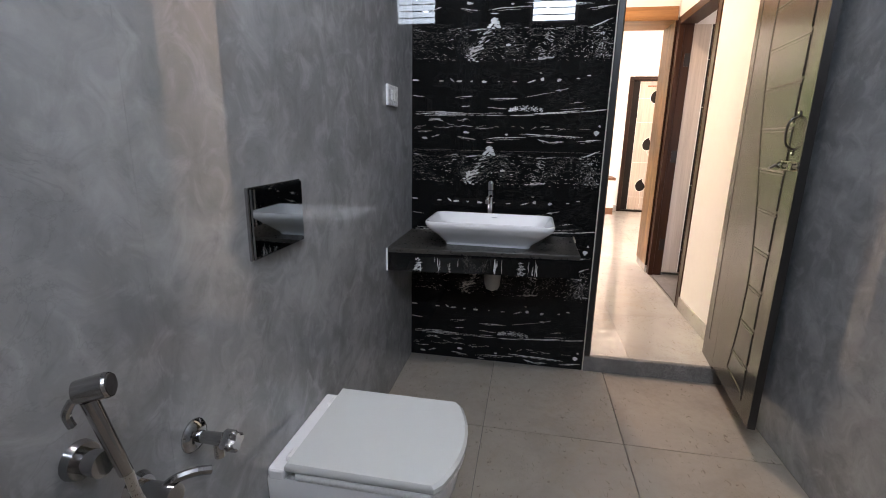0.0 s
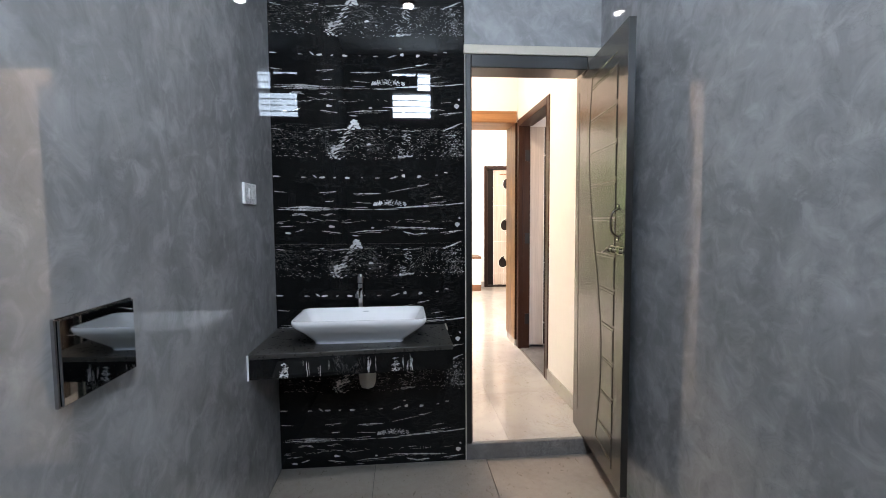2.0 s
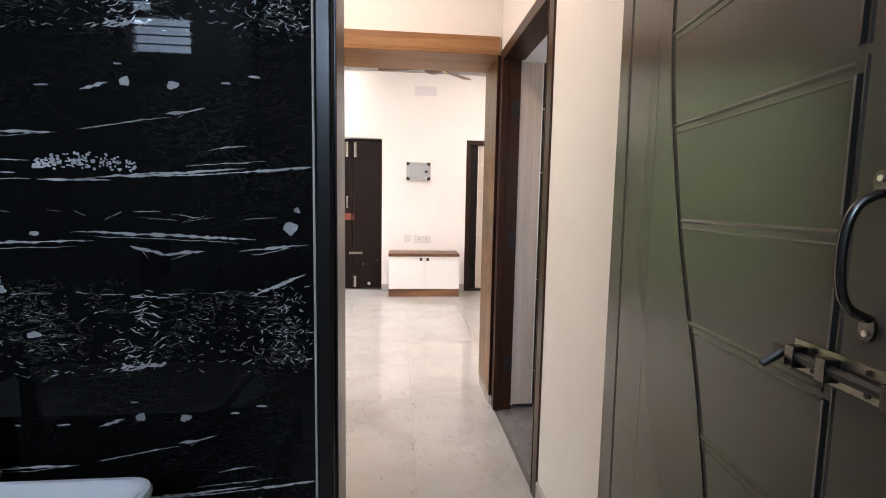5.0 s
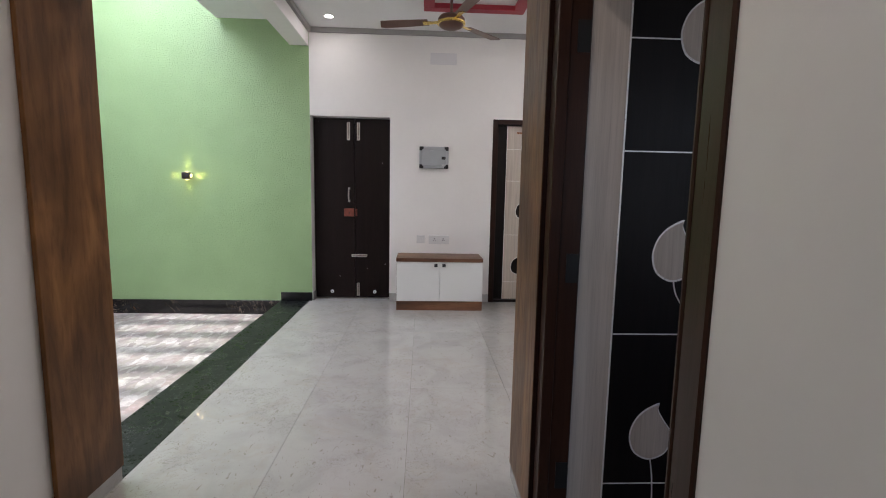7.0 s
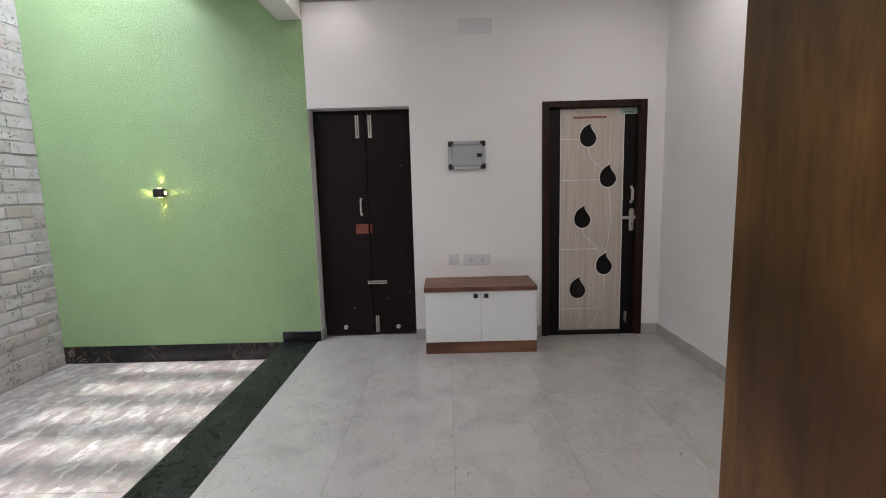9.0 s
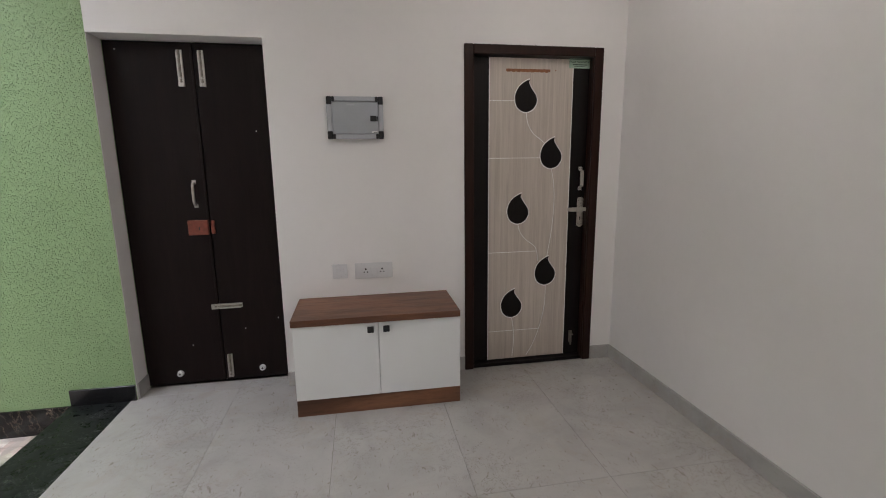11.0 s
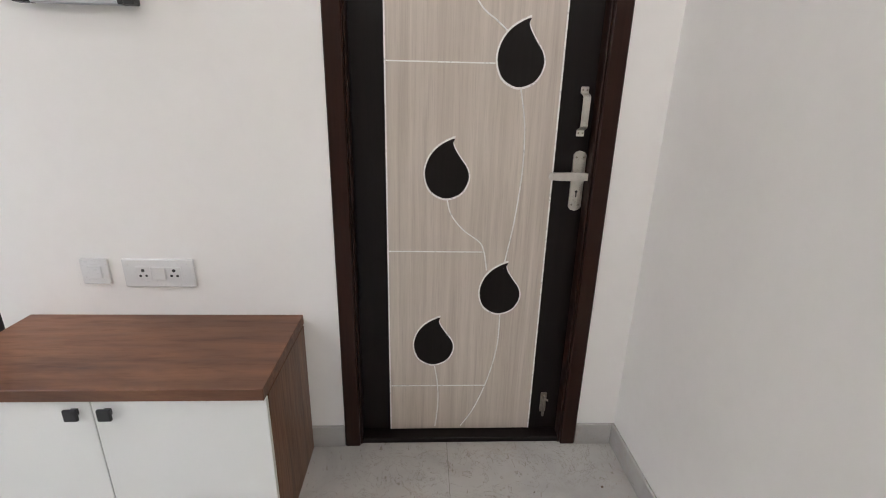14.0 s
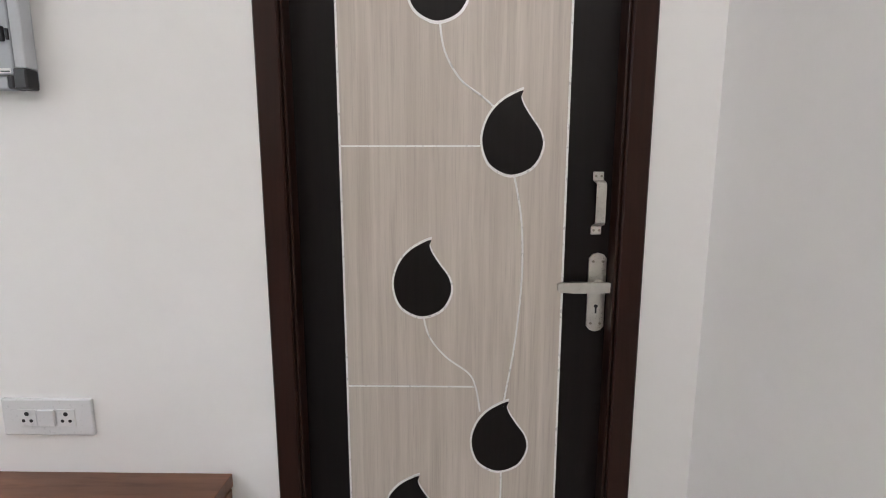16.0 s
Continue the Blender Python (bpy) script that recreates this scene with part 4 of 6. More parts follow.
for z in RAILS:
    near = min(arc, key=lambda p: abs(p.y - z))
    part("moulding", bd_rail([(near.x + 0.006, z), (0.446, z)], 0.0055), M["bath_door"], b_leaf)
    part("moulding", bd_rail([(near.x + 0.006, z - 0.013), (0.446, z - 0.013)], 0.003), M["bath_door"], b_leaf)
    # upright groove between the rails, its shade drawn as a black bar
    part("moulding", bd_rail([(0.45, z - 0.148), (0.45, z - 0.01)], 0.0068), M["bath_frame"], b_leaf)
    part("moulding", bd_rail([(0.459, z - 0.150), (0.459, z + 0.006)], 0.004), M["bath_door"], b_leaf)
hu = 0.491
part("pull_handle", add_tube(bmesh.new(), smooth_path([bd_face(hu, 1.268, 0.004), bd_face(hu, 1.258, 0.022), bd_face(hu, 1.24, 0.031), bd_face(hu, 1.21, 0.034), bd_face(hu, 1.178, 0.031), bd_face(hu, 1.16, 0.022), bd_face(hu, 1.150, 0.004)], 6), 0.0046, 10), M["dark_chrome"], b_leaf, "dark steel D-shaped pull", True)
for z, dz in ((1.274, 0.008), (1.144, -0.008)):
    foot_o = [(0.009 * math.cos(k * math.pi / 6), 0.013 * math.sin(k * math.pi / 6) + dz * 0.4) for k in range(12)]
    part("pull_foot", plate_from(foot_o, hu, z, bd_face, 0.0, 0.004), M["dark_chrome"], b_leaf)
    part("screw", rod(bd_face(hu, z + dz, 0.0035), bd_face(hu, z + dz, 0.006), 0.0032, seg=8), M["brushed"], b_leaf)
part("bolt_plate", slab_on(bd_face, 0.405, 0.556, 1.072, 1.106, 0.0, 0.003), M["aged_brass"], b_leaf, "steel sliding bolt plate")
part("bolt_rod", rod(bd_face(0.385, 1.089, 0.011), bd_face(0.597, 1.089, 0.011), 0.006, seg=10), M["dark_metal"], b_leaf)
for u, w in ((0.412, 0.012), (0.455, 0.012), (0.528, 0.026)):
    part("bolt_loop", slab_on(bd_face, u, u + w, 1.077, 1.101, 0.003, 0.019), M["dark_chrome"], b_leaf)
for u, z in ((0.435, 1.078), (0.435, 1.1), (0.50, 1.078), (0.50, 1.1)):
    part("screw", rod(bd_face(u, z, 0.0028), bd_face(u, z, 0.005), 0.003, seg=8), M["dark_metal"], b_leaf)
part("bolt_knob", rod(bd_face(0.400, 1.089, 0.014), bd_face(0.400, 1.074, 0.036), 0.006, 0.005, 10), M["dark_metal"], b_leaf)
for z in (0.25, 1.05, 1.85):
    part("hinge", rod((HB.x + 0.038, HB.y - 0.002, z - 0.05), (HB.x + 0.038, HB.y - 0.002, z + 0.05), 0.007, seg=10), M["dark_metal"], bd)

# ---- bathroom ----
# counter
ct = thing("wash_counter", "black marble wash counter with veined apron", "counter", (-0.17, BY1, 0.6))
CZ = 0.668


def prism(pts, z0, z1, bevel=0.0):
    bm = bmesh.new()
    a = [bm.verts.new((x, y, z0)) for x, y in pts]
    b = [bm.verts.new((x, y, z1)) for x, y in pts]
    bm.faces.new(a[::-1])
    bm.faces.new(b)
    for i in range(len(pts)):
        j = (i + 1) % len(pts)
        bm.faces.new((a[i], a[j], b[j], b[i]))
    if bevel:
        bmesh.ops.bevel(bm, geom=bm.edges[:], offset=bevel, segments=2, affect="EDGES", profile=0.5)
    return bm


cl, cr = (BX0 + 0.001, 1.936), (0.262, 2.004)
part("top", prism([cl, cr, (0.262, BY1 - 0.001), (BX0 + 0.001, BY1 - 0.001)], CZ - 0.02, CZ, 0.002), M["counter_top"], ct, "dull black stone top with dust")
part("apron", prism([(cl[0], cl[1] + 0.002), (cr[0], cr[1] + 0.002), (cr[0], cr[1] + 0.02), (cl[0], cl[1] + 0.02)], 0.562, CZ - 0.0205), M["apron_marble"], ct, "black apron with upright white veins")
part("end_panel", prism([(0.242, 2.026), (0.262, 2.026), (0.262, BY1 - 0.001), (0.242, BY1 - 0.001)], 0.562, CZ - 0.0205), M["black_marble"], ct)
part("edge_strip", prism([(cl[0], cl[1] - 0.003), (cl[0] + 0.007, cl[1] - 0.002), (cl[0] + 0.007, cl[1] + 0.0015), (cl[0], cl[1] + 0.0015)], 0.56, CZ), M["white_plastic"], ct, "chalky white corner edge")
part("joint", prism([(0.262, 2.30), (0.268, 2.30), (0.268, BY1 - 0.0005), (0.262, BY1 - 0.0005)], CZ - 0.006, CZ + 0.004), M["cream"], ct)

# vessel basin
bs = thing("wash_basin", "white rectangular vessel basin with flared sides", "wash basin", (-0.15, 2.13, CZ))


def ring_pts(cx, cy, hx_, hy_, r, z, n=5):
    out = []
    for sx, sy, a0 in ((1, 1, 0), (-1, 1, 90), (-1, -1, 180), (1, -1, 270)):
        for k in range(n + 1):
            a = radians(a0 + 90 * k / n)
            out.append(Vector((cx + sx * (hx_ - r) + r * math.cos(a), cy + sy * (hy_ - r) + r * math.sin(a), z)))
    return out


def loft(rings, cap_first=True, cap_last=True):
    bm = bmesh.new()
    vs = [[bm.verts.new(p) for p in r] for r in rings]
    for a, b in zip(vs, vs[1:]):
        for i in range(len(a)):
            j = (i + 1) % len(a)
            bm.faces.new((a[i], a[j], b[j], b[i]))
    if cap_first:
        bm.faces.new(vs[0][::-1])
    if cap_last:
        bm.faces.new(vs[-1])
    return bm


bc = (-0.15, 2.135)
foot = (-0.160, 2.152)
bowl = [ring_pts(*foot, 0.202, 0.070, 0.03, CZ), ring_pts(*foot, 0.205, 0.072, 0.03, CZ + 0.010), ring_pts(*foot, 0.210, 0.074, 0.03, CZ + 0.014), ring_pts(-0.15, 2.143, 0.252, 0.118, 0.035, CZ + 0.060), ring_pts(*bc, 0.287, 0.153, 0.04, CZ + 0.096),
        ring_pts(*bc, 0.293, 0.160, 0.042, CZ + 0.110), ring_pts(*bc, 0.295, 0.161, 0.042, CZ + 0.120), ring_pts(*bc, 0.292, 0.159, 0.041, CZ + 0.126), ring_pts(*bc, 0.284, 0.152, 0.04, CZ + 0.126), ring_pts(*bc, 0.278, 0.147, 0.04, CZ + 0.120),
        ring_pts(*bc, 0.245, 0.115, 0.05, CZ + 0.072), ring_pts(*bc, 0.20, 0.08, 0.05, CZ + 0.038), ring_pts(*bc, 0.10, 0.05, 0.04, CZ + 0.026), ring_pts(*bc, 0.03, 0.03, 0.029, CZ + 0.022)]
part("bowl", loft(bowl), M["porcelain"], bs, "glossy white ceramic bowl", True)
part("waste", rod((bc[0], bc[1], CZ + 0.02), (bc[0], bc[1], CZ + 0.029), 0.028, 0.025, 20), M["chrome"], bs, "chrome waste", True)
part("printed_bar", box(bc[0] - 0.006, bc[0] + 0.02, bc[1] + 0.1365, bc[1] + 0.1378, CZ + 0.106, CZ + 0.110), M["grey_enamel"], bs)

# pillar tap
tp = thing("pillar_tap", "chrome pillar tap behind the basin", "tap", (-0.175, 2.362, CZ))
part("flange", rod((-0.175, 2.362, CZ), (-0.175, 2.362, CZ + 0.012), 0.028, 0.024, 20), M["bright_chrome"], tp, "", True)
part("pillar", rod((-0.175, 2.362, CZ + 0.01), (-0.175, 2.362, CZ + 0.235), 0.0165, 0.0155, 20), M["bright_chrome"], tp, "", True)
part("spout", add_tube(bmesh.new(), smooth_path([(-0.175, 2.362, CZ + 0.205), (-0.177, 2.32, CZ + 0.21), (-0.18, 2.275, CZ + 0.205), (-0.181, 2.262, CZ + 0.192)], 5), 0.0105, 12), M["bright_chrome"], tp, "", True)
part("nozzle", rod((-0.181, 2.261, CZ + 0.198), (-0.1812, 2.26, CZ + 0.178), 0.0135, 0.013, 16), M["bright_chrome"], tp, "", True)
part("knob", add_rod(rod((-0.175, 2.362, CZ + 0.238), (-0.175, 2.362, CZ + 0.272), 0.019, 0.018, 18), (-0.175, 2.362, CZ + 0.272), (-0.175, 2.362, CZ + 0.284), 0.018, 0.010, 18), M["bright_chrome"], tp, "", True)

# waste trap under the counter
tr = thing("bottle_trap", "pale plastic bottle trap below the counter", "waste trap", (-0.135, 2.2, 0.5))
part("cup", loft([ring_pts(-0.135, 2.2, r, r, r * 0.99, z, 5) for r, z in ((0.012, 0.414), (0.030, 0.422), (0.038, 0.441), (0.041, 0.476), (0.042, 0.525), (0.036, 0.55))]), M["trap_plastic"], tr, "", True)
part("neck", rod((-0.135, 2.2, 0.55), (-0.135, 2.2, 0.66), 0.02, seg=16), M["trap_plastic"], tr, "", True)
part("outlet_pipe", rod((-0.135, 2.2, 0.535), (-0.135, BY1, 0.535), 0.019, seg=16), M["trap_plastic"], tr, "", True)
part("hose", add_tube(bmesh.new(), smooth_path([(-0.175, 2.36, 0.65), (-0.2, 2.34, 0.57), (-0.22, 2.33, 0.53), (-0.255, 2.36, 0.54), (-0.265, BY1 - 0.001, 0.56)], 6), 0.006, 8), M["brushed"], tr, "braided hose", True)

# switch on the left wall
sw = thing("wall_switch", "white double switch plate on grey tiles", "switch", (BX0, 2.03, 1.34))
part("plate", box(BX0, BX0 + 0.012, 1.955, 2.105, 1.30, 1.388, 0.003, 2), M["white_plastic"], sw)
part("rocker", box(BX0 + 0.012, BX0 + 0.017, 2.000, 2.028, 1.322, 1.366, 0.002), M["white_plastic"], sw)
part("rocker", box(BX0 + 0.012, BX0 + 0.017, 2.032, 2.060, 1.322, 1.366, 0.002), M["white_plastic"], sw)

# flush plate
fp = thing("flush_plate", "dark mirror-polished flush plate on the wall", "flush plate", (BX0, 1.01, 0.967))
part("body", box(BX0, BX0 + 0.010, 0.889, 1.134, 0.881, 1.053, 0.002), M["chrome"], fp)
part("face", box(BX0 + 0.0102, BX0 + 0.016, 0.893, 1.130, 0.885, 1.049, 0.001), M["mirror_plate"], fp, "dark mirror face")

# toilet
wc = thing("toilet", "white wall-mounted toilet with a closed lid", "toilet", (-0.4, 1.07, ZB))
ty, tx0, tx1 = 1.072, BX0 + 0.001, -0.10


def wc_ring(x0, x1, half, z, bulge, n=9):
    """A ring square at the wall and curved at its front."""
    pts = [(x0, -half), (x1 - bulge - 0.01, -half)]
    for k in range(n):
        a = -1 + 2 * (k + 0.5) / n
        pts.append((x1 - bulge * (a * a), half * a * 0.985))
    pts += [(x1 - bulge - 0.01, half), (x0, half)]
    return [Vector((x, ty + y, z)) for x, y in pts]


body = [wc_ring(tx0, -0.30, 0.11, 0.02, 0.05), wc_ring(tx0, -0.24, 0.13, 0.05, 0.06), wc_ring(tx0, -0.17, 0.165, 0.13, 0.06), wc_ring(tx0, -0.13, 0.182, 0.22, 0.055), wc_ring(tx0, -0.122, 0.186, 0.285, 0.05), wc_ring(tx0, -0.125, 0.184, 0.295, 0.05)]
part("bowl", loft(body), M["porcelain"], wc, "", True)
part("foot_shroud", loft([wc_ring(tx0, -0.36, 0.10, ZB, 0.04), wc_ring(tx0, -0.33, 0.108, 0.03, 0.045)]), M["porcelain"], wc, "", True)
part("seat", loft([wc_ring(-0.53, -0.118, 0.187, 0.297, 0.05), wc_ring(-0.53, -0.112, 0.19, 0.302, 0.05), wc_ring(-0.53, -0.112, 0.19, 0.314, 0.05), wc_ring(-0.53, -0.118, 0.187, 0.319, 0.05)]), M["white_plastic"], wc, "", True)
part("lid", loft([wc_ring(-0.555, -0.114, 0.188, 0.321, 0.045), wc_ring(-0.558, -0.108, 0.191, 0.325, 0.045), wc_ring(-0.558, -0.108, 0.191, 0.338, 0.045), wc_ring(-0.553, -0.116, 0.186, 0.346, 0.045)]), M["lid_plastic"], wc, "glossy white closed lid", True)
for y in (ty - 0.13, ty + 0.13):
    part("hinge", box(-0.575, -0.54, y - 0.025, y + 0.025, 0.318, 0.336, 0.004), M["white_plastic"], wc)
part("deck", box(tx0, -0.5605, ty - 0.186, ty + 0.186, 0.285, 0.322, 0.008, 2), M["porcelain"], wc)

# angle valve
av = thing("angle_valve", "chrome angle valve on the tiled wall", "valve", (BX0, 0.655, 0.583))
vy, vz = 0.655, 0.583
part("rosette", loft([ring_pts(0, 0, r, r, r * 0.99, h, 6) for r, h in ((0.034, 0.0), (0.034, 0.003), (0.028, 0.010), (0.015, 0.014))]), M["chrome"], av, "", True).matrix_world = pose(BX0, vy, vz, 0, 90, 0)
part("stem", rod((BX0 + 0.012, vy, vz), (BX0 + 0.072, vy, vz), 0.012, 0.0135, 16), M["chrome"], av, "", True)
knob = bmesh.new()
lobes = [(0.0205 + 0.0045 * math.cos(4 * 2 * math.pi * k / 32), 2 * math.pi * k / 32) for k in range(32)]
rims = [[knob.verts.new((x, vy + r * f * math.cos(a), vz + r * f * math.sin(a))) for r, a in lobes] for x, f in ((BX0 + 0.070, 0.8), (BX0 + 0.076, 1.0), (BX0 + 0.094, 1.0), (BX0 + 0.100, 0.75))]
for u, w in zip(rims, rims[1:]):
    for k in range(32):
        knob.faces.new((u[k], u[(k + 1) % 32], w[(k + 1) % 32], w[k]))
knob.faces.new(rims[0][::-1])
knob.faces.new(rims[-1])
part("knob", knob, M["chrome"], av, "", True)
part("outlet", rod((BX0 + 0.055, vy, vz), (BX0 + 0.055, vy, vz - 0.04), 0.010, seg=12), M["chrome"], av)

# hand spray in its holder
hs = thing("hand_spray", "chrome hand spray hanging in a wall holder", "hand spray", (BX0, 0.44, 0.72))
hold = part("holder", add_rod(rod((BX0, 0.43, 0.70), (BX0 + 0.012, 0.43, 0.70), 0.03, 0.027, 20), (BX0 + 0.01, 0.43, 0.70), (BX0 + 0.045, 0.43, 0.70), 0.018, 0.02, 16), M["chrome"], hs, "", True)
part("grip", rod((-0.55, 0.447, 0.675), (-0.566, 0.424, 0.81), 0.010, 0.0115, 16), M["chrome"], hs, "", True)
part("head", add_rod(rod((-0.574, 0.416, 0.824), (-0.540, 0.432, 0.831), 0.0165, 0.0185, 18), (-0.540, 0.432, 0.831), (-0.536, 0.434, 0.8318), 0.0185, 0.0172, 18), M["chrome"], hs, "", True)
part("nozzle", rod((-0.5365, 0.4338, 0.8317), (-0.5345, 0.4347, 0.832), 0.0155, seg=16), M["rubber"], hs, "black spray face")
part("trigger", add_tube(bmesh.new(), smooth_path([(-0.576, 0.41, 0.814), (-0.583, 0.404, 0.796), (-0.581, 0.407, 0.776)], 5), 0.006, 8), M["chrome"], hs, "", True)
part("hose", add_tube(bmesh.new(), smooth_path([(-0.55, 0.45, 0.676), (-0.545, 0.457, 0.62), (-0.52, 0.475, 0.54), (-0.50, 0.50, 0.42), (-0.52, 0.54, 0.33), (-0.555, 0.555, 0.36), (-0.565, 0.53, 0.5), (-0.566, 0.52, 0.575)], 8), 0.0075, 10), M["brushed"], hs, "ribbed steel hose", True)

# two-way mixer below it
mx = thing("mixer_valve", "chrome two-way valve with a lever", "valve", (BX0, 0.52, 0.572))
part("rosette", rod((BX0, 0.515, 0.572), (BX0 + 0.012, 0.515, 0.572), 0.034, 0.028, 22), M["chrome"], mx, "", True)
part("body", rod((BX0 + 0.01, 0.515, 0.572), (BX0 + 0.075, 0.515, 0.572), 0.02, 0.022, 18), M["chrome"], mx, "", True)
part("lever", add_tube(bmesh.new(), smooth_path([(BX0 + 0.055, 0.515, 0.588), (BX0 + 0.07, 0.53, 0.598), (BX0 + 0.09, 0.55, 0.598), (BX0 + 0.105, 0.568, 0.59)], 5), 0.008, 8), M["chrome"], mx, "", True)
part("outlet", rod((BX0 + 0.047, 0.52, 0.565), (BX0 + 0.047, 0.52, 0.535), 0.011, seg=12), M["chrome"], mx)

# window with bars and exhaust fan, behind the walker
wn = thing("window_1", "small white window with frosted panes, bars and an exhaust fan", "window", (0.17, BY0, 2.7))
wn["kind"] = "structure"
for b in ((WX0, WX0 + 0.035, WZ0, WZ1), (WX1 - 0.035, WX1, WZ0, WZ1), (WX0 + 0.035, WX1 - 0.035, WZ0, WZ0 + 0.035), (WX0 + 0.035, WX1 - 0.035, WZ1 - 0.035, WZ1), (WX0 + 0.035, WX1 - 0.035, 2.715, 2.755)):
    part("window_frame", box(b[0], b[1], BY0 - 0.11, BY0 - 0.05, b[2], b[3], 0.003), M["white_plastic"], wn)
part("mullion", box(0.215, 0.245, BY0 - 0.11, BY0 - 0.05, 2.755, WZ1 - 0.035, 0.003), M["white_plastic"], wn)
for z in (2.49, 2.56, 2.63, 2.70, 2.82, 2.90):
    part("window_bar", rod((WX0 + 0.03, BY0 - 0.035, z), (WX1 - 0.03, BY0 - 0.035, z), 0.006, seg=8), M["dark_metal"], wn)
exb = part("fan_panel", box(WX0 + 0.035, 0.215, BY0 - 0.095, BY0 - 0.08, 2.755, WZ1 - 0.035), M["trap_plastic"], wn, "beige exhaust fan panel")
fanring = [(0.08 + 0.075 * math.cos(2 * math.pi * k / 20), BY0 - 0.072, 2.855 + 0.075 * math.sin(2 * math.pi * k / 20)) for k in range(21)]
part("fan_ring", add_tube(bmesh.new(), fanring, 0.009, 8), M["grey_enamel"], wn, "round fan grille", True)
part("fan_hub", rod((0.08, BY0 - 0.08, 2.855), (0.08, BY0 - 0.062, 2.855), 0.026, 0.02, 16), M["grey_enamel"], wn)
for k in range(5):
    a = 2 * math.pi * k / 5
    part("fan_blade", slab_on(lambda u, z, d: (0.08 + u * math.cos(a) - z * math.sin(a), BY0 - 0.074 - d, 2.855 + u * math.sin(a) + z * math.cos(a)), 0.024, 0.066, -0.016, 0.016, 0.0, 0.002), M["dark_metal"], wn)
dl = thing("ceiling_lamp", "small round ceiling lamp in the bathroom", "ceiling lamp", (0.12, 0.55, ZBC))
part("ring", loft([ring_pts(0.12, 0.55, r, r, r * 0.99, z, 6) for r, z in ((0.06, ZBC), (0.06, ZBC - 0.008), (0.047, ZBC - 0.01))], True, False), M["white_plastic"], dl, "", True)
part("lens", rod((0.12, 0.55, ZBC - 0.004), (0.12, 0.55, ZBC - 0.009), 0.046, seg=24), M["lamp_white"], dl, "bright white lens")

# ---- hall ----
# low cabinet
cb = thing("low_cabinet", "low white two-door cabinet with walnut top and plinth", "cabinet", (0.88, 7.8, 0))
X0, X1, YF = 0.408, 1.350, 7.60
part("top", box(X0 - 0.004, X1 - 0.002, 7.588, HY1 - 0.0015, 0.544, 0.581, 0.0015), M["walnut_x"], cb, "walnut laminate top")
part("side_panel", box(X0, X0 + 0.018, YF + 0.02, HY1 - 0.014, 0.0, 0.5435), M["walnut_z"], cb)
part("side_panel", box(X1 - 0.018, X1, YF + 0.02, HY1 - 0.014, 0.0, 0.5435), M["walnut_z"], cb)
part("plinth", box(X0, X1, 7.634 - 0.016, 7.634 + 0.002, 0.0, 0.104), M["walnut_x"], cb, "walnut plinth board")
part("body", box(X0 + 0.018, X1 - 0.018, YF + 0.022, HY1 - 0.02, 0.105, 0.5435), M["white_laminate"], cb)
MIDX = 0.878
for a, b, hx0 in ((X0 + 0.002, MIDX - 0.0015, 0.834), (MIDX + 0.0015, X1 - 0.002, 0.922)):
    d = part("door", box(a, b, YF, YF + 0.018, 0.107, 0.540, 0.001), M["white_laminate"], cb, "glossy white door")
    part("handle", add_box(box(hx0 - 0.018, hx0 + 0.018, YF - 0.024, YF - 0.014, 0.488, 0.524, 0.003, 2), hx0 - 0.009, hx0 + 0.009, YF - 0.015, YF, 0.497, 0.515), M["black_plastic"], d, "black square knob")

# distribution box
db = thing("distribution_box", "grey metal distribution box with black corners", "electrical box", (0.80, HY1, 1.68))
q0, q1, r0, r1, yf = 0.638, 0.968, 1.562, 1.806, 7.985
part("back_box", box(q0 + 0.012, q1 - 0.012, yf + 0.012, HY1, r0 + 0.012, r1 - 0.012), M["grey_frame"], db)
for b in ((q0 + 0.0465, q1 - 0.0465, r1 - 0.026, r1), (q0 + 0.0465, q1 - 0.0465, r0, r0 + 0.026), (q0, q0 + 0.026, r0 + 0.0455, r1 - 0.0455), (q1 - 0.026, q1, r0 + 0.0455, r1 - 0.0455)):
    part("frame_bar", box(b[0], b[1], yf, yf + 0.03, b[2], b[3], 0.002), M["grey_frame"], db)
for x, sx in ((q0, 1), (q1, -1)):
    for z, sz in ((r0, 1), (r1, -1)):
        bm = bmesh.new()
        add_box(bm, min(x, x + sx * 0.030), max(x, x + sx * 0.030), yf - 0.003, yf + 0.032, min(z, z + sz * 0.045), max(z, z + sz * 0.045), 0.003)
        add_box(bm, min(x + sx * 0.0305, x + sx * 0.046), max(x + sx * 0.0305, x + sx * 0.046), yf - 0.003, yf + 0.032, min(z, z + sz * 0.029), max(z, z + sz * 0.029), 0.003)
        part("corner_cap", bm, M["black_plastic"], db, "black plastic corner cap")
lidd = part("door", box(q0 + 0.031, q1 - 0.031, yf + 0.002, yf + 0.012, r0 + 0.031, r1 - 0.031, 0.002), M["grey_enamel"], db, "blue-grey enamelled door")
part("latch", add_box(box(0.890, 0.928, yf - 0.004, yf + 0.003, 1.664, 1.697, 0.003, 2), 0.931, 0.936, yf - 0.001, yf + 0.004, 1.668, 1.692), M["black_plastic"], lidd, "black latch")
part("latch_slot", box(0.902, 0.917, yf - 0.0046, yf - 0.0038, 1.669, 1.692), M["socket_dark"], lidd)
part("sticker", box(0.897, 0.931, yf + 0.0008, yf + 0.0022, 1.596, 1.607), M["white_plastic"], lidd, "small white warning sticker")
part("printed_bar", box(0.908, 0.929, yf + 0.0002, yf + 0.0009, 1.599, 1.6015), M["ink"], lidd)
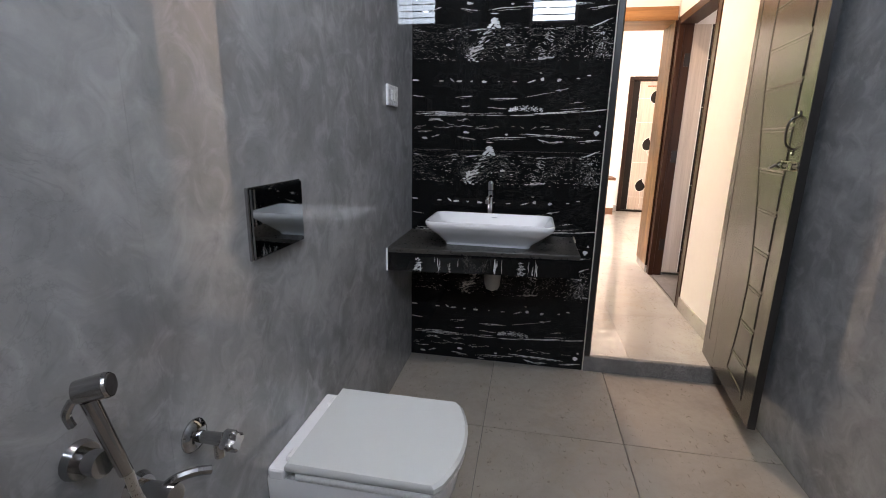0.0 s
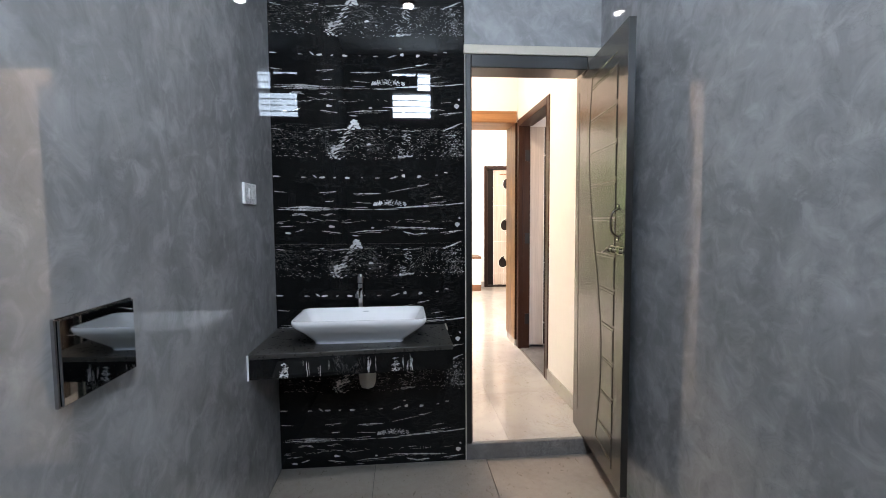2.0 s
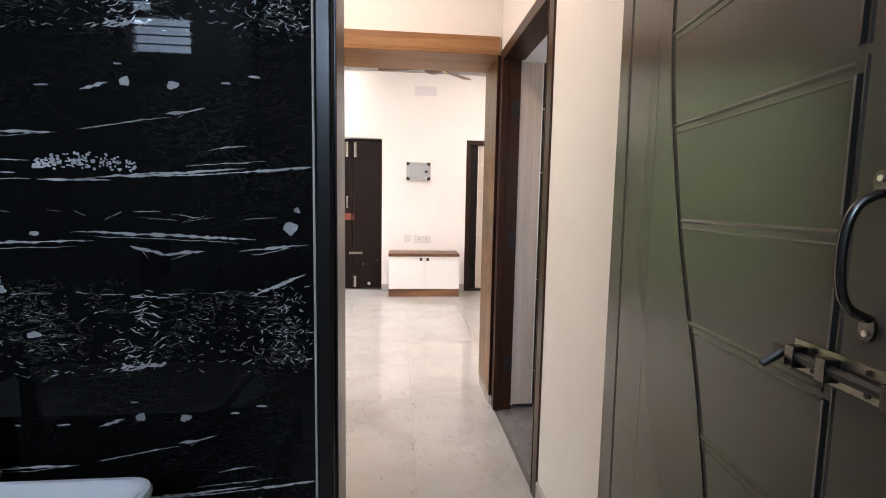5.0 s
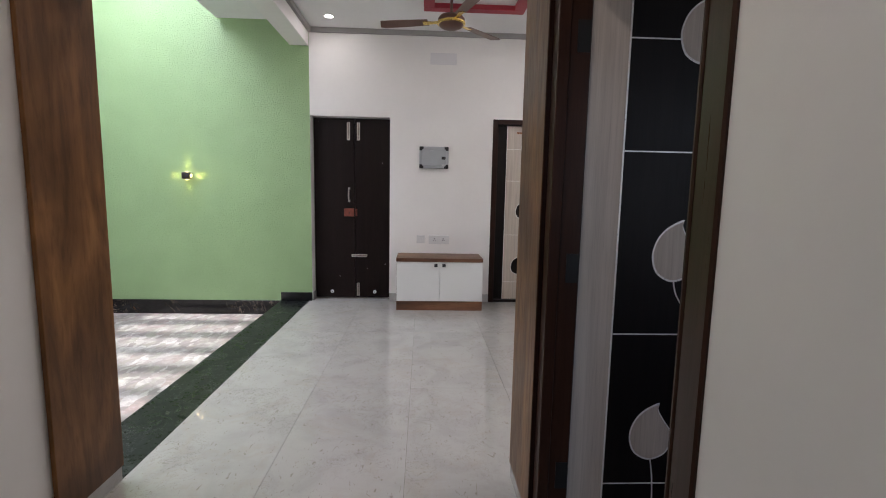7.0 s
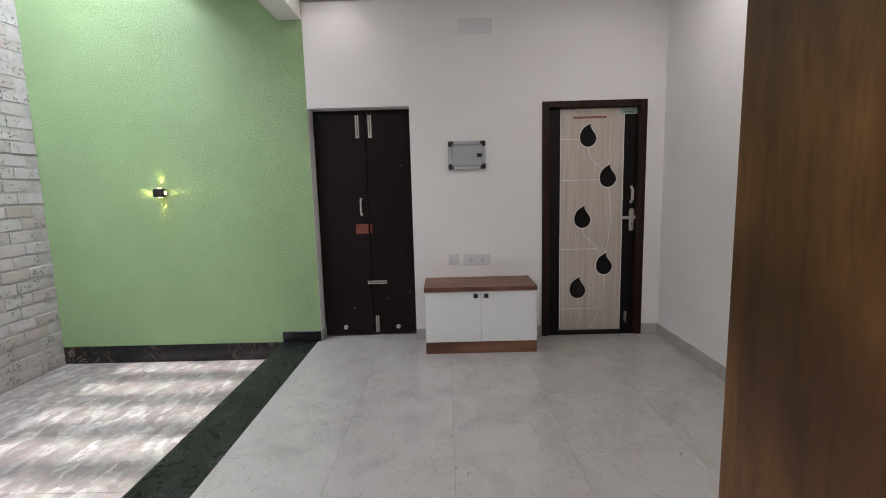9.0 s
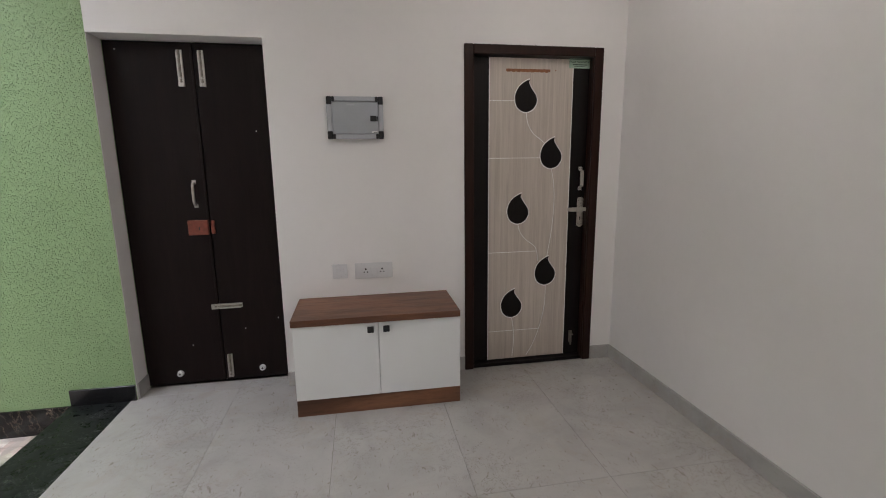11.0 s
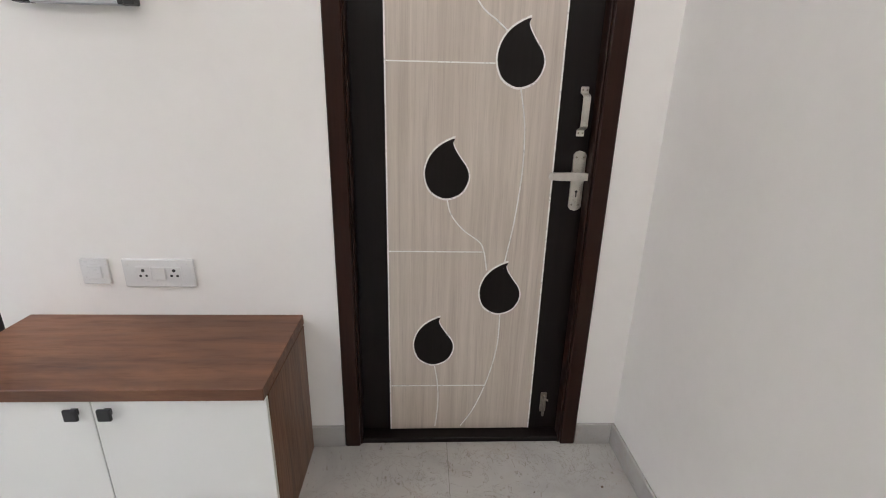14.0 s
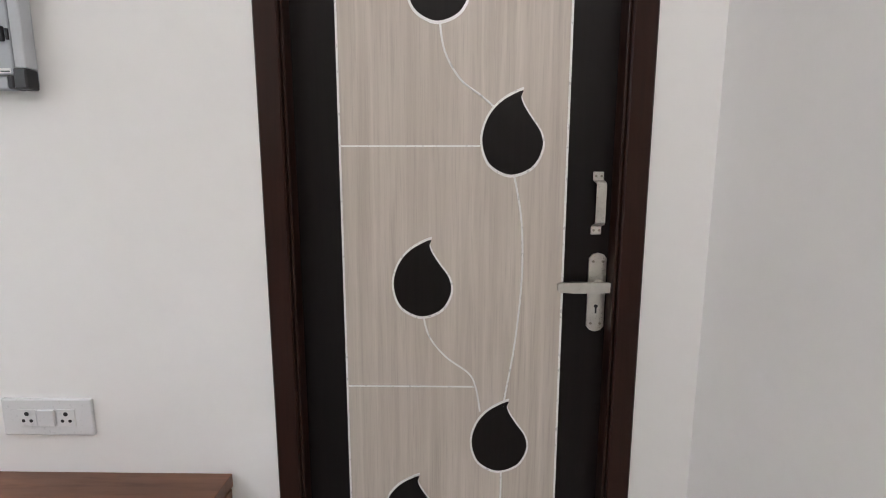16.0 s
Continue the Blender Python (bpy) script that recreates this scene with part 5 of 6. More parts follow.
part("embossed_bar", box(0.755, 0.800, yf + 0.001, yf + 0.0022, 1.756, 1.764), M["grey_frame"], lidd)

# sockets
so = thing("data_outlet", "white outlet plate still wrapped in plastic film", "outlet", (0.665, HY1, 0.757))
part("plate", box(0.618, 0.710, HY1 - 0.012, HY1, 0.700, 0.792, 0.003, 2), M["socket_plastic"], so)
part("insert", box(0.640, 0.688, HY1 - 0.016, HY1 - 0.012, 0.723, 0.769, 0.002), M["socket_plastic"], so)
bm = bmesh.new()
rng = random.Random(3)
grid = [[bm.verts.new((0.612 + 0.104 * i / 7, HY1 - 0.0185 - rng.uniform(0, 0.004), 0.694 + 0.103 * j / 7)) for j in range(8)] for i in range(8)]
for i in range(7):
    for j in range(7):
        bm.faces.new((grid[i][j], grid[i + 1][j], grid[i + 1][j + 1], grid[i][j + 1]))
film = make_glass("clear_film", 0.12, (0.97, 0.97, 0.97))
film.node_tree.nodes["Principled BSDF"].inputs["IOR"].default_value = 1.08
fo = part("wrapping_film", bm, film, so, "crumpled clear film")
fo.visible_shadow = False
sk = thing("double_socket", "white double socket with a switch between", "socket", (0.875, HY1, 0.755))
part("plate", box(0.757, 0.995, HY1 - 0.012, HY1, 0.691, 0.793, 0.004, 2), M["socket_plastic"], sk)
for cx in (0.825, 0.928):
    part("socket_face", box(cx - 0.024, cx + 0.024, HY1 - 0.0145, HY1 - 0.012, 0.718, 0.766, 0.001), M["socket_plastic"], sk)
    for dx, dz, r in ((0, 0.011, 0.006), (-0.010, -0.008, 0.0046), (0.010, -0.008, 0.0046)):
        part("pin_hole", rod((cx + dx, HY1 - 0.0142, 0.742 + dz), (cx + dx, HY1 - 0.0152, 0.742 + dz), r, seg=10), M["socket_dark"], sk)
part("rocker", box(0.854, 0.900, HY1 - 0.018, HY1 - 0.012, 0.718, 0.766, 0.003), M["socket_plastic"], sk)
cv = thing("blank_cover", "white blank cover plate high on the wall", "cover plate", (0.89, HY1, 2.77))
part("plate", box(0.747, 1.040, HY1 - 0.004, HY1, 2.712, 2.838, 0.0015), simple("cover_plate_paint", (0.70, 0.69, 0.70), 0.5, var=0.02), cv)

# ceiling: red tray, fan, lamp
rt = thing("ceiling_tray", "red painted square tray frame under the ceiling", "ceiling tray", (1.15, 6.85, ZH))
tx, tX, tyy, tY, tw, th = 0.668, 1.632, 6.37, 7.335, 0.10, 0.045
for b in ((tx, tX, tY - tw, tY), (tx, tX, tyy, tyy + tw), (tx, tx + tw, tyy + tw, tY - tw), (tX - tw, tX, tyy + tw, tY - tw)):
    part("tray_side", box(b[0], b[1], b[2], b[3], ZH - th, ZH, 0.002), M["red_paint"], rt)
fan = thing("ceiling_fan", "brown three-blade ceiling fan with gold trim", "ceiling fan", (0.905, 6.78, 2.74))
fx, fy, fz = 0.905, 6.78, 2.735
part("rod", rod((fx, fy, fz + 0.05), (fx, fy, ZH - 0.06), 0.012, seg=12), M["fan_brown"], fan)
part("canopy", rod((fx, fy, ZH - 0.075), (fx, fy, ZH), 0.03, 0.06, 20), M["fan_brown"], fan, "", True)


def disc(rz, c=(0.905, 6.78)):
    return loft([ring_pts(c[0], c[1], r, r, r * 0.995, z, 7) for r, z in rz])


part("motor", disc(((0.05, fz + 0.06), (0.095, fz + 0.045), (0.115, fz + 0.02), (0.115, fz - 0.002))), M["fan_brown"], fan, "", True)
part("gold_band", disc(((0.112, fz - 0.002), (0.121, fz - 0.006), (0.121, fz - 0.018), (0.108, fz - 0.024))), M["fan_gold"], fan, "polished gold band", True)
part("cap", disc(((0.106, fz - 0.022), (0.098, fz - 0.038), (0.07, fz - 0.052), (0.03, fz - 0.059))), M["fan_brown"], fan, "", True)
for ang in (168, 287, 44):
    m = Matrix.Translation((fx, fy, fz + 0.004)) @ Matrix.Rotation(radians(ang), 4, "Z")
    bm = prism([(0.20, -0.048), (0.42, -0.060), (0.60, -0.062), (0.635, -0.045), (0.61, 0.055), (0.42, 0.056), (0.20, 0.046)], -0.002, 0.002)
    bmesh.ops.transform(bm, matrix=m @ Matrix.Rotation(radians(9), 4, "X"), verts=bm.verts[:])
    bl = part("blade", bm, M["fan_brown"], fan, "matt brown blade")
    bm = prism([(0.09, -0.02), (0.16, -0.017), (0.24, -0.03), (0.25, 0.0), (0.24, 0.03), (0.16, 0.017), (0.09, 0.02)], -0.008, -0.003)
    bmesh.ops.transform(bm, matrix=m @ Matrix.Rotation(radians(9), 4, "X"), verts=bm.verts[:])
    part("blade_arm", bm, M["fan_gold"], bl, "gold blade arm")
# fixtures for the seen lamp and for the three added ones
for lx, ly, watts in DOWNLIGHTS_AND_FILL:
    sp = thing("downlight", "round recessed ceiling lamp, lit; three of the four added", "downlight", (lx, ly, ZH), "recessed lamps round the tray")
    part("ring", loft([ring_pts(lx, ly, r, r, r * 0.99, z, 6) for r, z in ((0.055, ZH), (0.055, ZH - 0.006), (0.042, ZH - 0.008))], True, False), M["white_plastic"], sp, "", True)
    part("lens", rod((lx, ly, ZH - 0.003), (lx, ly, ZH - 0.007), 0.041, seg=24), M["lamp_warm"], sp, "bright warm lens")

# four-way wall lamp on the green wall
wx, wz = -1.955, 1.425
wl = thing("wall_lamp", "small black four-way wall lamp throwing yellow beams", "wall lamp", (wx, HY1, wz))
part("back_plate", rod((wx, HY1 - 0.002, wz), (wx, HY1 - 0.012, wz), 0.035, seg=20), M["black_plastic"], wl)
part("body", box(wx - 0.047, wx + 0.047, HY1 - 0.085, HY1 - 0.012, wz - 0.040, wz + 0.040, 0.018, 3), M["black_plastic"], wl, "", True)
for dx, dz in ((1, 0), (-1, 0), (0, 1), (0, -1)):
    a = (wx + dx * 0.046, HY1 - 0.045, wz + dz * 0.039)
    b = (wx + dx * 0.050, HY1 - 0.045, wz + dz * 0.043)
    part("lens", rod(a, b, 0.014, seg=14), M["lamp_yellow"], wl, "glowing yellow lens")
    beam = lamp("wall_lamp_beam", "SPOT", look((wx + dx * 0.056, HY1 - 0.040, wz + dz * 0.050), (wx + dx * 0.21, HY1 + 0.03, wz + dz * 0.21)), 1.15, (1.0, 0.78, 0.22))
    beam.data.spot_size, beam.data.spot_blend, beam.data.shadow_soft_size = radians(46), 0.5, 0.005


# ---- pieces of walls and floors ----
def tile_grid(parent, name, material, xs, ys, make):
    """Tiles between the joints; make(u0, u1, v0, v1) gives the six bounds of one tile."""
    cache = {}
    for u0, u1 in zip(xs, xs[1:]):
        for v0, v1 in zip(ys, ys[1:]):
            b = make(u0, u1, v0, v1)
            c = Vector(((b[0] + b[1]) / 2, (b[2] + b[3]) / 2, (b[4] + b[5]) / 2))
            size = tuple(round(v, 4) for v in (b[1] - b[0], b[3] - b[2], b[5] - b[4]))
            if size not in cache:
                bm = box(-size[0] / 2, size[0] / 2, -size[1] / 2, size[1] / 2, -size[2] / 2, size[2] / 2)
                bmesh.ops.recalc_face_normals(bm, faces=bm.faces[:])
                me = bpy.data.meshes.new(name)
                bm.to_mesh(me)
                bm.free()
                me.materials.append(material)
                cache[size] = me
            ob = new(name, cache[size])
            ob.location = c
            ob.parent = parent


def steps(a, b, start, size):
    """Joints from a to b on the lattice start + k * size."""
    k = math.ceil((a - start) / size + 0.02)
    out = [a]
    while start + k * size < b - 0.06:
        out.append(start + k * size)
        k += 1
    return out + [b]


G = 0.0008
tile_grid(bpy.data.objects["floor_hall"], "tile", M["hall_floor"], steps(SX1 + 0.001, HX1 - 0.001, -0.011, 0.63), steps(HY0 - 0.25, HY1 + 0.148, 6.816, 1.235),
          lambda u0, u1, v0, v1: (u0 + G, u1 - G, v0 + G, v1 - G, -0.012, 0.0))
tile_grid(bpy.data.objects["floor_hall"], "tile", M["hall_floor"], steps(LX0 + 0.001, LX1 - 0.001, -0.011, 0.63), steps(BY1 + 0.02, HY0 - 0.25, 6.816, 1.235),
          lambda u0, u1, v0, v1: (u0 + 0.0003, u1 - 0.0003, v0 + 0.0003, v1 - 0.0003, -0.012, 0.0))
tile_grid(bpy.data.objects["floor_bath"], "tile", M["bath_floor"], steps(BX0, BX1, -0.118, 0.603), steps(BY0, BY1, 1.78, 0.605),
          lambda u0, u1, v0, v1: (u0 + 0.002, u1 - 0.002, v0 + 0.002, v1 - 0.002, ZB - 0.012, ZB))
tile_grid(wall_bath_left, "tile", M["grey_tile"], steps(BY0, BY1 + 0.012, 1.80, 0.6), steps(ZB, ZBC, 1.10, 1.2),
          lambda u0, u1, v0, v1: (BX0 - 0.012, BX0, u0 + 0.0002, u1 - 0.0002, v0, v1))
tile_grid(wall_bath_right, "tile", M["grey_tile"], steps(BY0, BY1 + 0.012, 1.72, 0.6), steps(ZB, ZBC, 1.10, 1.2),
          lambda u0, u1, v0, v1: (BX1, BX1 + 0.012, u0 + 0.0002, u1 - 0.0002, v0, v1))
tile_grid(wall_bath_basin, "tile", M["grey_tile"], [DX0 - 0.01, BX1], [2.126, ZBC], lambda u0, u1, v0, v1: (u0, u1, BY1, BY1 + 0.014, v0, v1))
for v0, v1 in ((ZB, 0.49), (0.49, 1.103), (1.103, 1.716), (1.716, 2.329), (2.329, 2.942), (2.942, ZBC)):
    part("tile", box(BX0, DX0 - 0.0055, BY1, BY1 + 0.013, v0 + 0.0003, v1 - 0.0003), M["black_marble"], wall_bath_basin)
tile_grid(bpy.data.objects["floor_courtyard"], "tile", M["court_floor"], steps(CX0 + 0.004, SX0, -1.58, 0.6), steps(HY0, HY1 - 0.02, 6.7, 0.6),
          lambda u0, u1, v0, v1: (u0 + 0.0015, u1 - 0.0015, v0 + 0.0015, v1 - 0.0015, ZC - 0.012, ZC))

# bricks of the courtyard wall
course, length = 0.108, 0.255
shapes = []
for k in range(6):
    rng = random.Random(k)
    bm = bmesh.new()
    h, w, d = course / 2 - 0.005, length / 2 - 0.005, 0.012
    nseg = 6
    top = [(-w + 2 * w * i / nseg, h - rng.uniform(0, 0.006)) for i in range(nseg + 1)]
    bot = [(w - 2 * w * i / nseg, -h + rng.uniform(0, 0.006)) for i in range(nseg + 1)]
    ring = top + bot
    back = [bm.verts.new((-d, y, z)) for y, z in ring]
    front = [bm.verts.new((0.0 - rng.uniform(0, 0.002), y * 0.975, z * 0.92)) for y, z in ring]
    bm.faces.new(front)
    for i in range(len(ring)):
        j = (i + 1) % len(ring)
        bm.faces.new((back[i], back[j], front[j], front[i]))
    bmesh.ops.recalc_face_normals(bm, faces=bm.faces[:])
    me = bpy.data.meshes.new("brick")
    bm.to_mesh(me)
    bm.free()
    me.materials.append(M["brick"])
    shapes.append(me)
rest = []
count = 0
rng = random.Random(4)
for row in range(int((3.95 - ZC) / course)):
    z = ZC + course * (row + 0.5)
    y = HY1 - 0.004 - length / 2 + (length / 2 if row % 2 else 0)
    while y > 4.6:
        spot = (CX0 + rng.uniform(-0.001, 0.004), y, z)
        if y + length / 2 < HY1 + 0.01:
            if y > 5.7 and z < 3.2 and count < 300:
                ob = new("brick", rng.choice(shapes))
                ob.location = spot
                ob.parent = wall_brick
                count += 1
            else:
                rest.append((rng.choice(shapes), spot))
        y -= length
bm = bmesh.new()
for me, spot in rest:
    start = len(bm.verts)
    bm.from_mesh(me)
    bm.verts.ensure_lookup_table()
    bmesh.ops.translate(bm, vec=spot, verts=bm.verts[start:])
tagged(part("brick_rest", bm, M["brick"], wall_brick), kind="stuff")


# printed white veins of the black tiles: strokes, dashes and tufts that come back every 0.613 m
DEPTH = [0]                     # each fleck lies a hair over the one before


def stroke(bm, put, u, v, length, thick, rng, angle=0.0, wander=0.3):
    DEPTH[0] = (DEPTH[0] + 1) % 40
    n = max(4, int(length / 0.007))
    top, low = [], []
    du, dv = math.cos(angle) * length / n, math.sin(angle) * length / n
    drift = 0.0
    for i in range(n + 1):
        e = i / n
        w = thick * (0.25 + 0.9 * rng.random() ** 1.5) * min(1.0, 0.15 + 4 * e, 0.15 + 4 * (1 - e)) / 2
        drift += rng.uniform(-1, 1) * wander * length / n
        cu, cv = u + du * i - math.sin(angle) * drift, v + dv * i + math.cos(angle) * drift
        top.append(put(cu + math.sin(angle) * w, cv - math.cos(angle) * w))
        low.append(put(cu - math.sin(angle) * w, cv + math.cos(angle) * w))
    tv, lv = [bm.verts.new(p) for p in top], [bm.verts.new(p) for p in low]
    for i in range(n):
        bm.faces.new((tv[i], tv[i + 1], lv[i + 1], lv[i]))


def tuft(bm, put, u, v, w, h, count, rng):
    for k in range(count):
        e = rng.random()
        side = rng.gauss(0, 0.45) * (0.3 + 0.7 * e)
        stroke(bm, put, u + side * w / 2, v + e * h, rng.uniform(0.005, 0.022), rng.uniform(0.0012, 0.006), rng, rng.uniform(-0.9, 0.9), 0.6)


def patch(bm, put, u, v, w, h, rng, n=11):
    """A ragged solid fleck, w by h, about its middle."""
    DEPTH[0] = (DEPTH[0] + 1) % 40
    ring = []
    for k in range(n):
        a = 2 * math.pi * k / n
        r = rng.uniform(0.6, 1.0)
        ring.append(bm.verts.new(put(u + w / 2 * r * math.cos(a), v + h / 2 * r * math.sin(a))))
    bm.faces.new(ring)


def thread(bm, put, u0, v0, u1, v1, thick, rng, wander=0.14):
    """A vein from one place to another."""
    length = math.hypot(u1 - u0, v1 - v0)
    stroke(bm, put, u0, v0, length, thick, rng, math.atan2(v1 - v0, u1 - u0), wander)


# bold lines: from (across, down) to (across, down), thickness
BOLD = [(0.23, 0.372, 0.32, 0.368, 0.006), (0.40, 0.378, 0.55, 0.372, 0.006), (0.73, 0.338, 0.80, 0.328, 0.007), (0.56, 0.550, 0.88, 0.556, 0.007),
        (0.24, 0.568, 0.34, 0.580, 0.006), (0.38, 0.579, 0.60, 0.568, 0.006), (0.66, 0.575, 0.72, 0.592, 0.008), (0.71, 0.592, 0.79, 0.584, 0.007), (0.85, 0.582, 0.975, 0.570, 0.006)]
FINE = [(0.03, 0.544, 0.11, 0.543, 0.005), (0.105, 0.572, 0.15, 0.56, 0.007), (0.26, 0.416, 0.31, 0.414, 0.004), (0.40, 0.419, 0.50, 0.424, 0.004), (0.58, 0.37, 0.74, 0.345, 0.0028),
        (0.39, 0.593, 0.435, 0.593, 0.005), (0.80, 0.40, 0.87, 0.392, 0.003), (0.29, 0.058, 0.39, 0.05, 0.004), (0.0, 0.362, 0.07, 0.37, 0.004), (0.87, 0.052, 0.97, 0.012, 0.008)]
# dashes: place across, down, width, height
DASHES = [(0.02, 0.287, 0.05, 0.007), (0.155, 0.291, 0.035, 0.006), (0.245, 0.293, 0.03, 0.013), (0.31, 0.294, 0.014, 0.008), (0.375, 0.295, 0.034, 0.013), (0.45, 0.294, 0.014, 0.004),
          (0.53, 0.295, 0.025, 0.004), (0.665, 0.284, 0.022, 0.02), (0.745, 0.287, 0.025, 0.014), (0.835, 0.281, 0.02, 0.005), (0.885, 0.268, 0.025, 0.006), (0.655, 0.255, 0.016, 0.004)]
SPOTS = [(0.945, 0.538, 0.034, 0.026), (0.955, 0.505, 0.012, 0.012), (0.07, 0.577, 0.04, 0.014), (0.29, 0.545, 0.04, 0.012), (0.49, 0.123, 0.03, 0.014), (0.50, 0.553, 0.022, 0.01)]


def vein_sheet(bm, put, width, seed):
    rng = random.Random(seed)
    for line in BOLD:
        thread(bm, put, *line, rng)
        thread(bm, put, line[0] + 0.02, line[1] + 0.006, line[2] - 0.03, line[3] + 0.005, 0.0018, rng)
    for line in FINE:
        thread(bm, put, *line, rng)
    for d in DASHES + SPOTS:
        patch(bm, put, *d, rng)
        patch(bm, put, d[0] + rng.uniform(-0.4, 0.4) * d[2], d[1] + rng.uniform(-0.3, 0.3) * d[3], d[2] * 0.6, d[3] * 0.8, rng)
    thread(bm, put, 0.20, 0.278, 0.225, 0.297, 0.009, rng)
    thread(bm, put, 0.59, 0.30, 0.635, 0.287, 0.008, rng)
    # the close bundle of threads, rising at its end
    for k in range(26):
        u0 = rng.uniform(-0.02, 0.86)
        u1 = u0 + rng.uniform(0.06, 0.22)
        rise = [0.0 if u < 0.6 else 0.035 * (u - 0.6) / 0.38 for u in (u0, u1)]
        v = 0.452 + rng.gauss(0, 0.006)
        thread(bm, put, u0, v - rise[0], u1, v - rise[1], rng.uniform(0.0015, 0.0042 if u0 < 0.5 else 0.007), rng, 0.1)
    for k in range(24):
        u = rng.uniform(0, width)
        thread(bm, put, u, 0.517 + rng.gauss(0, 0.008), u + rng.uniform(0.02, 0.07), 0.517 + rng.gauss(0, 0.008), rng.uniform(0.001, 0.0028), rng)
    for k in range(9):
        u = rng.uniform(0.06, 0.28)
        thread(bm, put, u, 0.475 + rng.uniform(0, 0.012), u + rng.uniform(0.03, 0.07), 0.478 + rng.uniform(0, 0.01), 0.0032, rng)
    # the cloud of small lumps
    for k in range(130):
        e = rng.uniform(-1, 1)
        patch(bm, put, 0.59 + 0.085 * e, 0.432 - 0.02 * (1 - e * e) * rng.random() + rng.uniform(-0.008, 0.010), rng.uniform(0.004, 0.010), rng.uniform(0.003, 0.008), rng, 7)
    # the white hill and its slopes
    for k in range(16):
        e = k / 15
        patch(bm, put, 0.412 + rng.uniform(-1, 1) * (0.008 + 0.026 * e), 0.003 + 0.043 * e, rng.uniform(0.018, 0.034), rng.uniform(0.010, 0.018), rng, 9)
    for k in range(34):
        e = rng.random()
        u, v = 0.385 - 0.085 * e + rng.gauss(0, 0.012), 0.058 + 0.13 * e + rng.gauss(0, 0.006)
        thread(bm, put, u - 0.012, v + 0.006, u + rng.uniform(0.004, 0.02), v - rng.uniform(0, 0.012), rng.uniform(0.002, 0.005 + 0.004 * e), rng, 0.3)
    for k in range(16):
        patch(bm, put, 0.325 + rng.gauss(0, 0.022), 0.155 + rng.gauss(0, 0.022), rng.uniform(0.012, 0.03), rng.uniform(0.006, 0.012), rng, 8)
    # the pointed tuft with its bright foot
    for k in range(46):
        e = rng.random()
        u, v = 0.68 + rng.uniform(-1, 1) * 0.055 * e, 0.04 + 0.14 * e
        thread(bm, put, u, v, u + rng.choice((-1, 1)) * rng.uniform(0.006, 0.026), v + rng.uniform(0.002, 0.014), rng.uniform(0.001, 0.0038), rng, 0.5)
    for k in range(18):
        u = rng.uniform(0.60, 0.705)
        thread(bm, put, u, 0.192 - 0.10 * (u - 0.6) + rng.gauss(0, 0.004), u + rng.uniform(0.012, 0.03), 0.190 - 0.10 * (u - 0.6), rng.uniform(0.003, 0.007), rng, 0.25)
    # crackle at the far end, and thin crumbs over the whole band
    for k in range(120):
        u, v = min(width, 0.93 + rng.gauss(0, 0.035)), rng.uniform(0.035, 0.185)
        a = rng.uniform(0, math.pi)
        thread(bm, put, u, v, u + 0.013 * math.cos(a), v + 0.009 * math.sin(a), rng.uniform(0.0007, 0.0027), rng, 0.5)
    for k in range(360):
        v = 0.05 + 0.15 * rng.random() ** 0.8
        stroke(bm, put, rng.uniform(0, width), v, 0.004 + 0.018 * rng.random() ** 2, 0.0005 + 0.0024 * rng.random() ** 2, rng, rng.uniform(-0.6, 0.6), 0.6)
    for k in range(20):
        stroke(bm, put, rng.uniform(0, width), 0.050 + rng.uniform(-0.006, 0.006), rng.uniform(0.015, 0.05), rng.uniform(0.001, 0.003), rng, rng.uniform(-0.15, 0.15), 0.2)


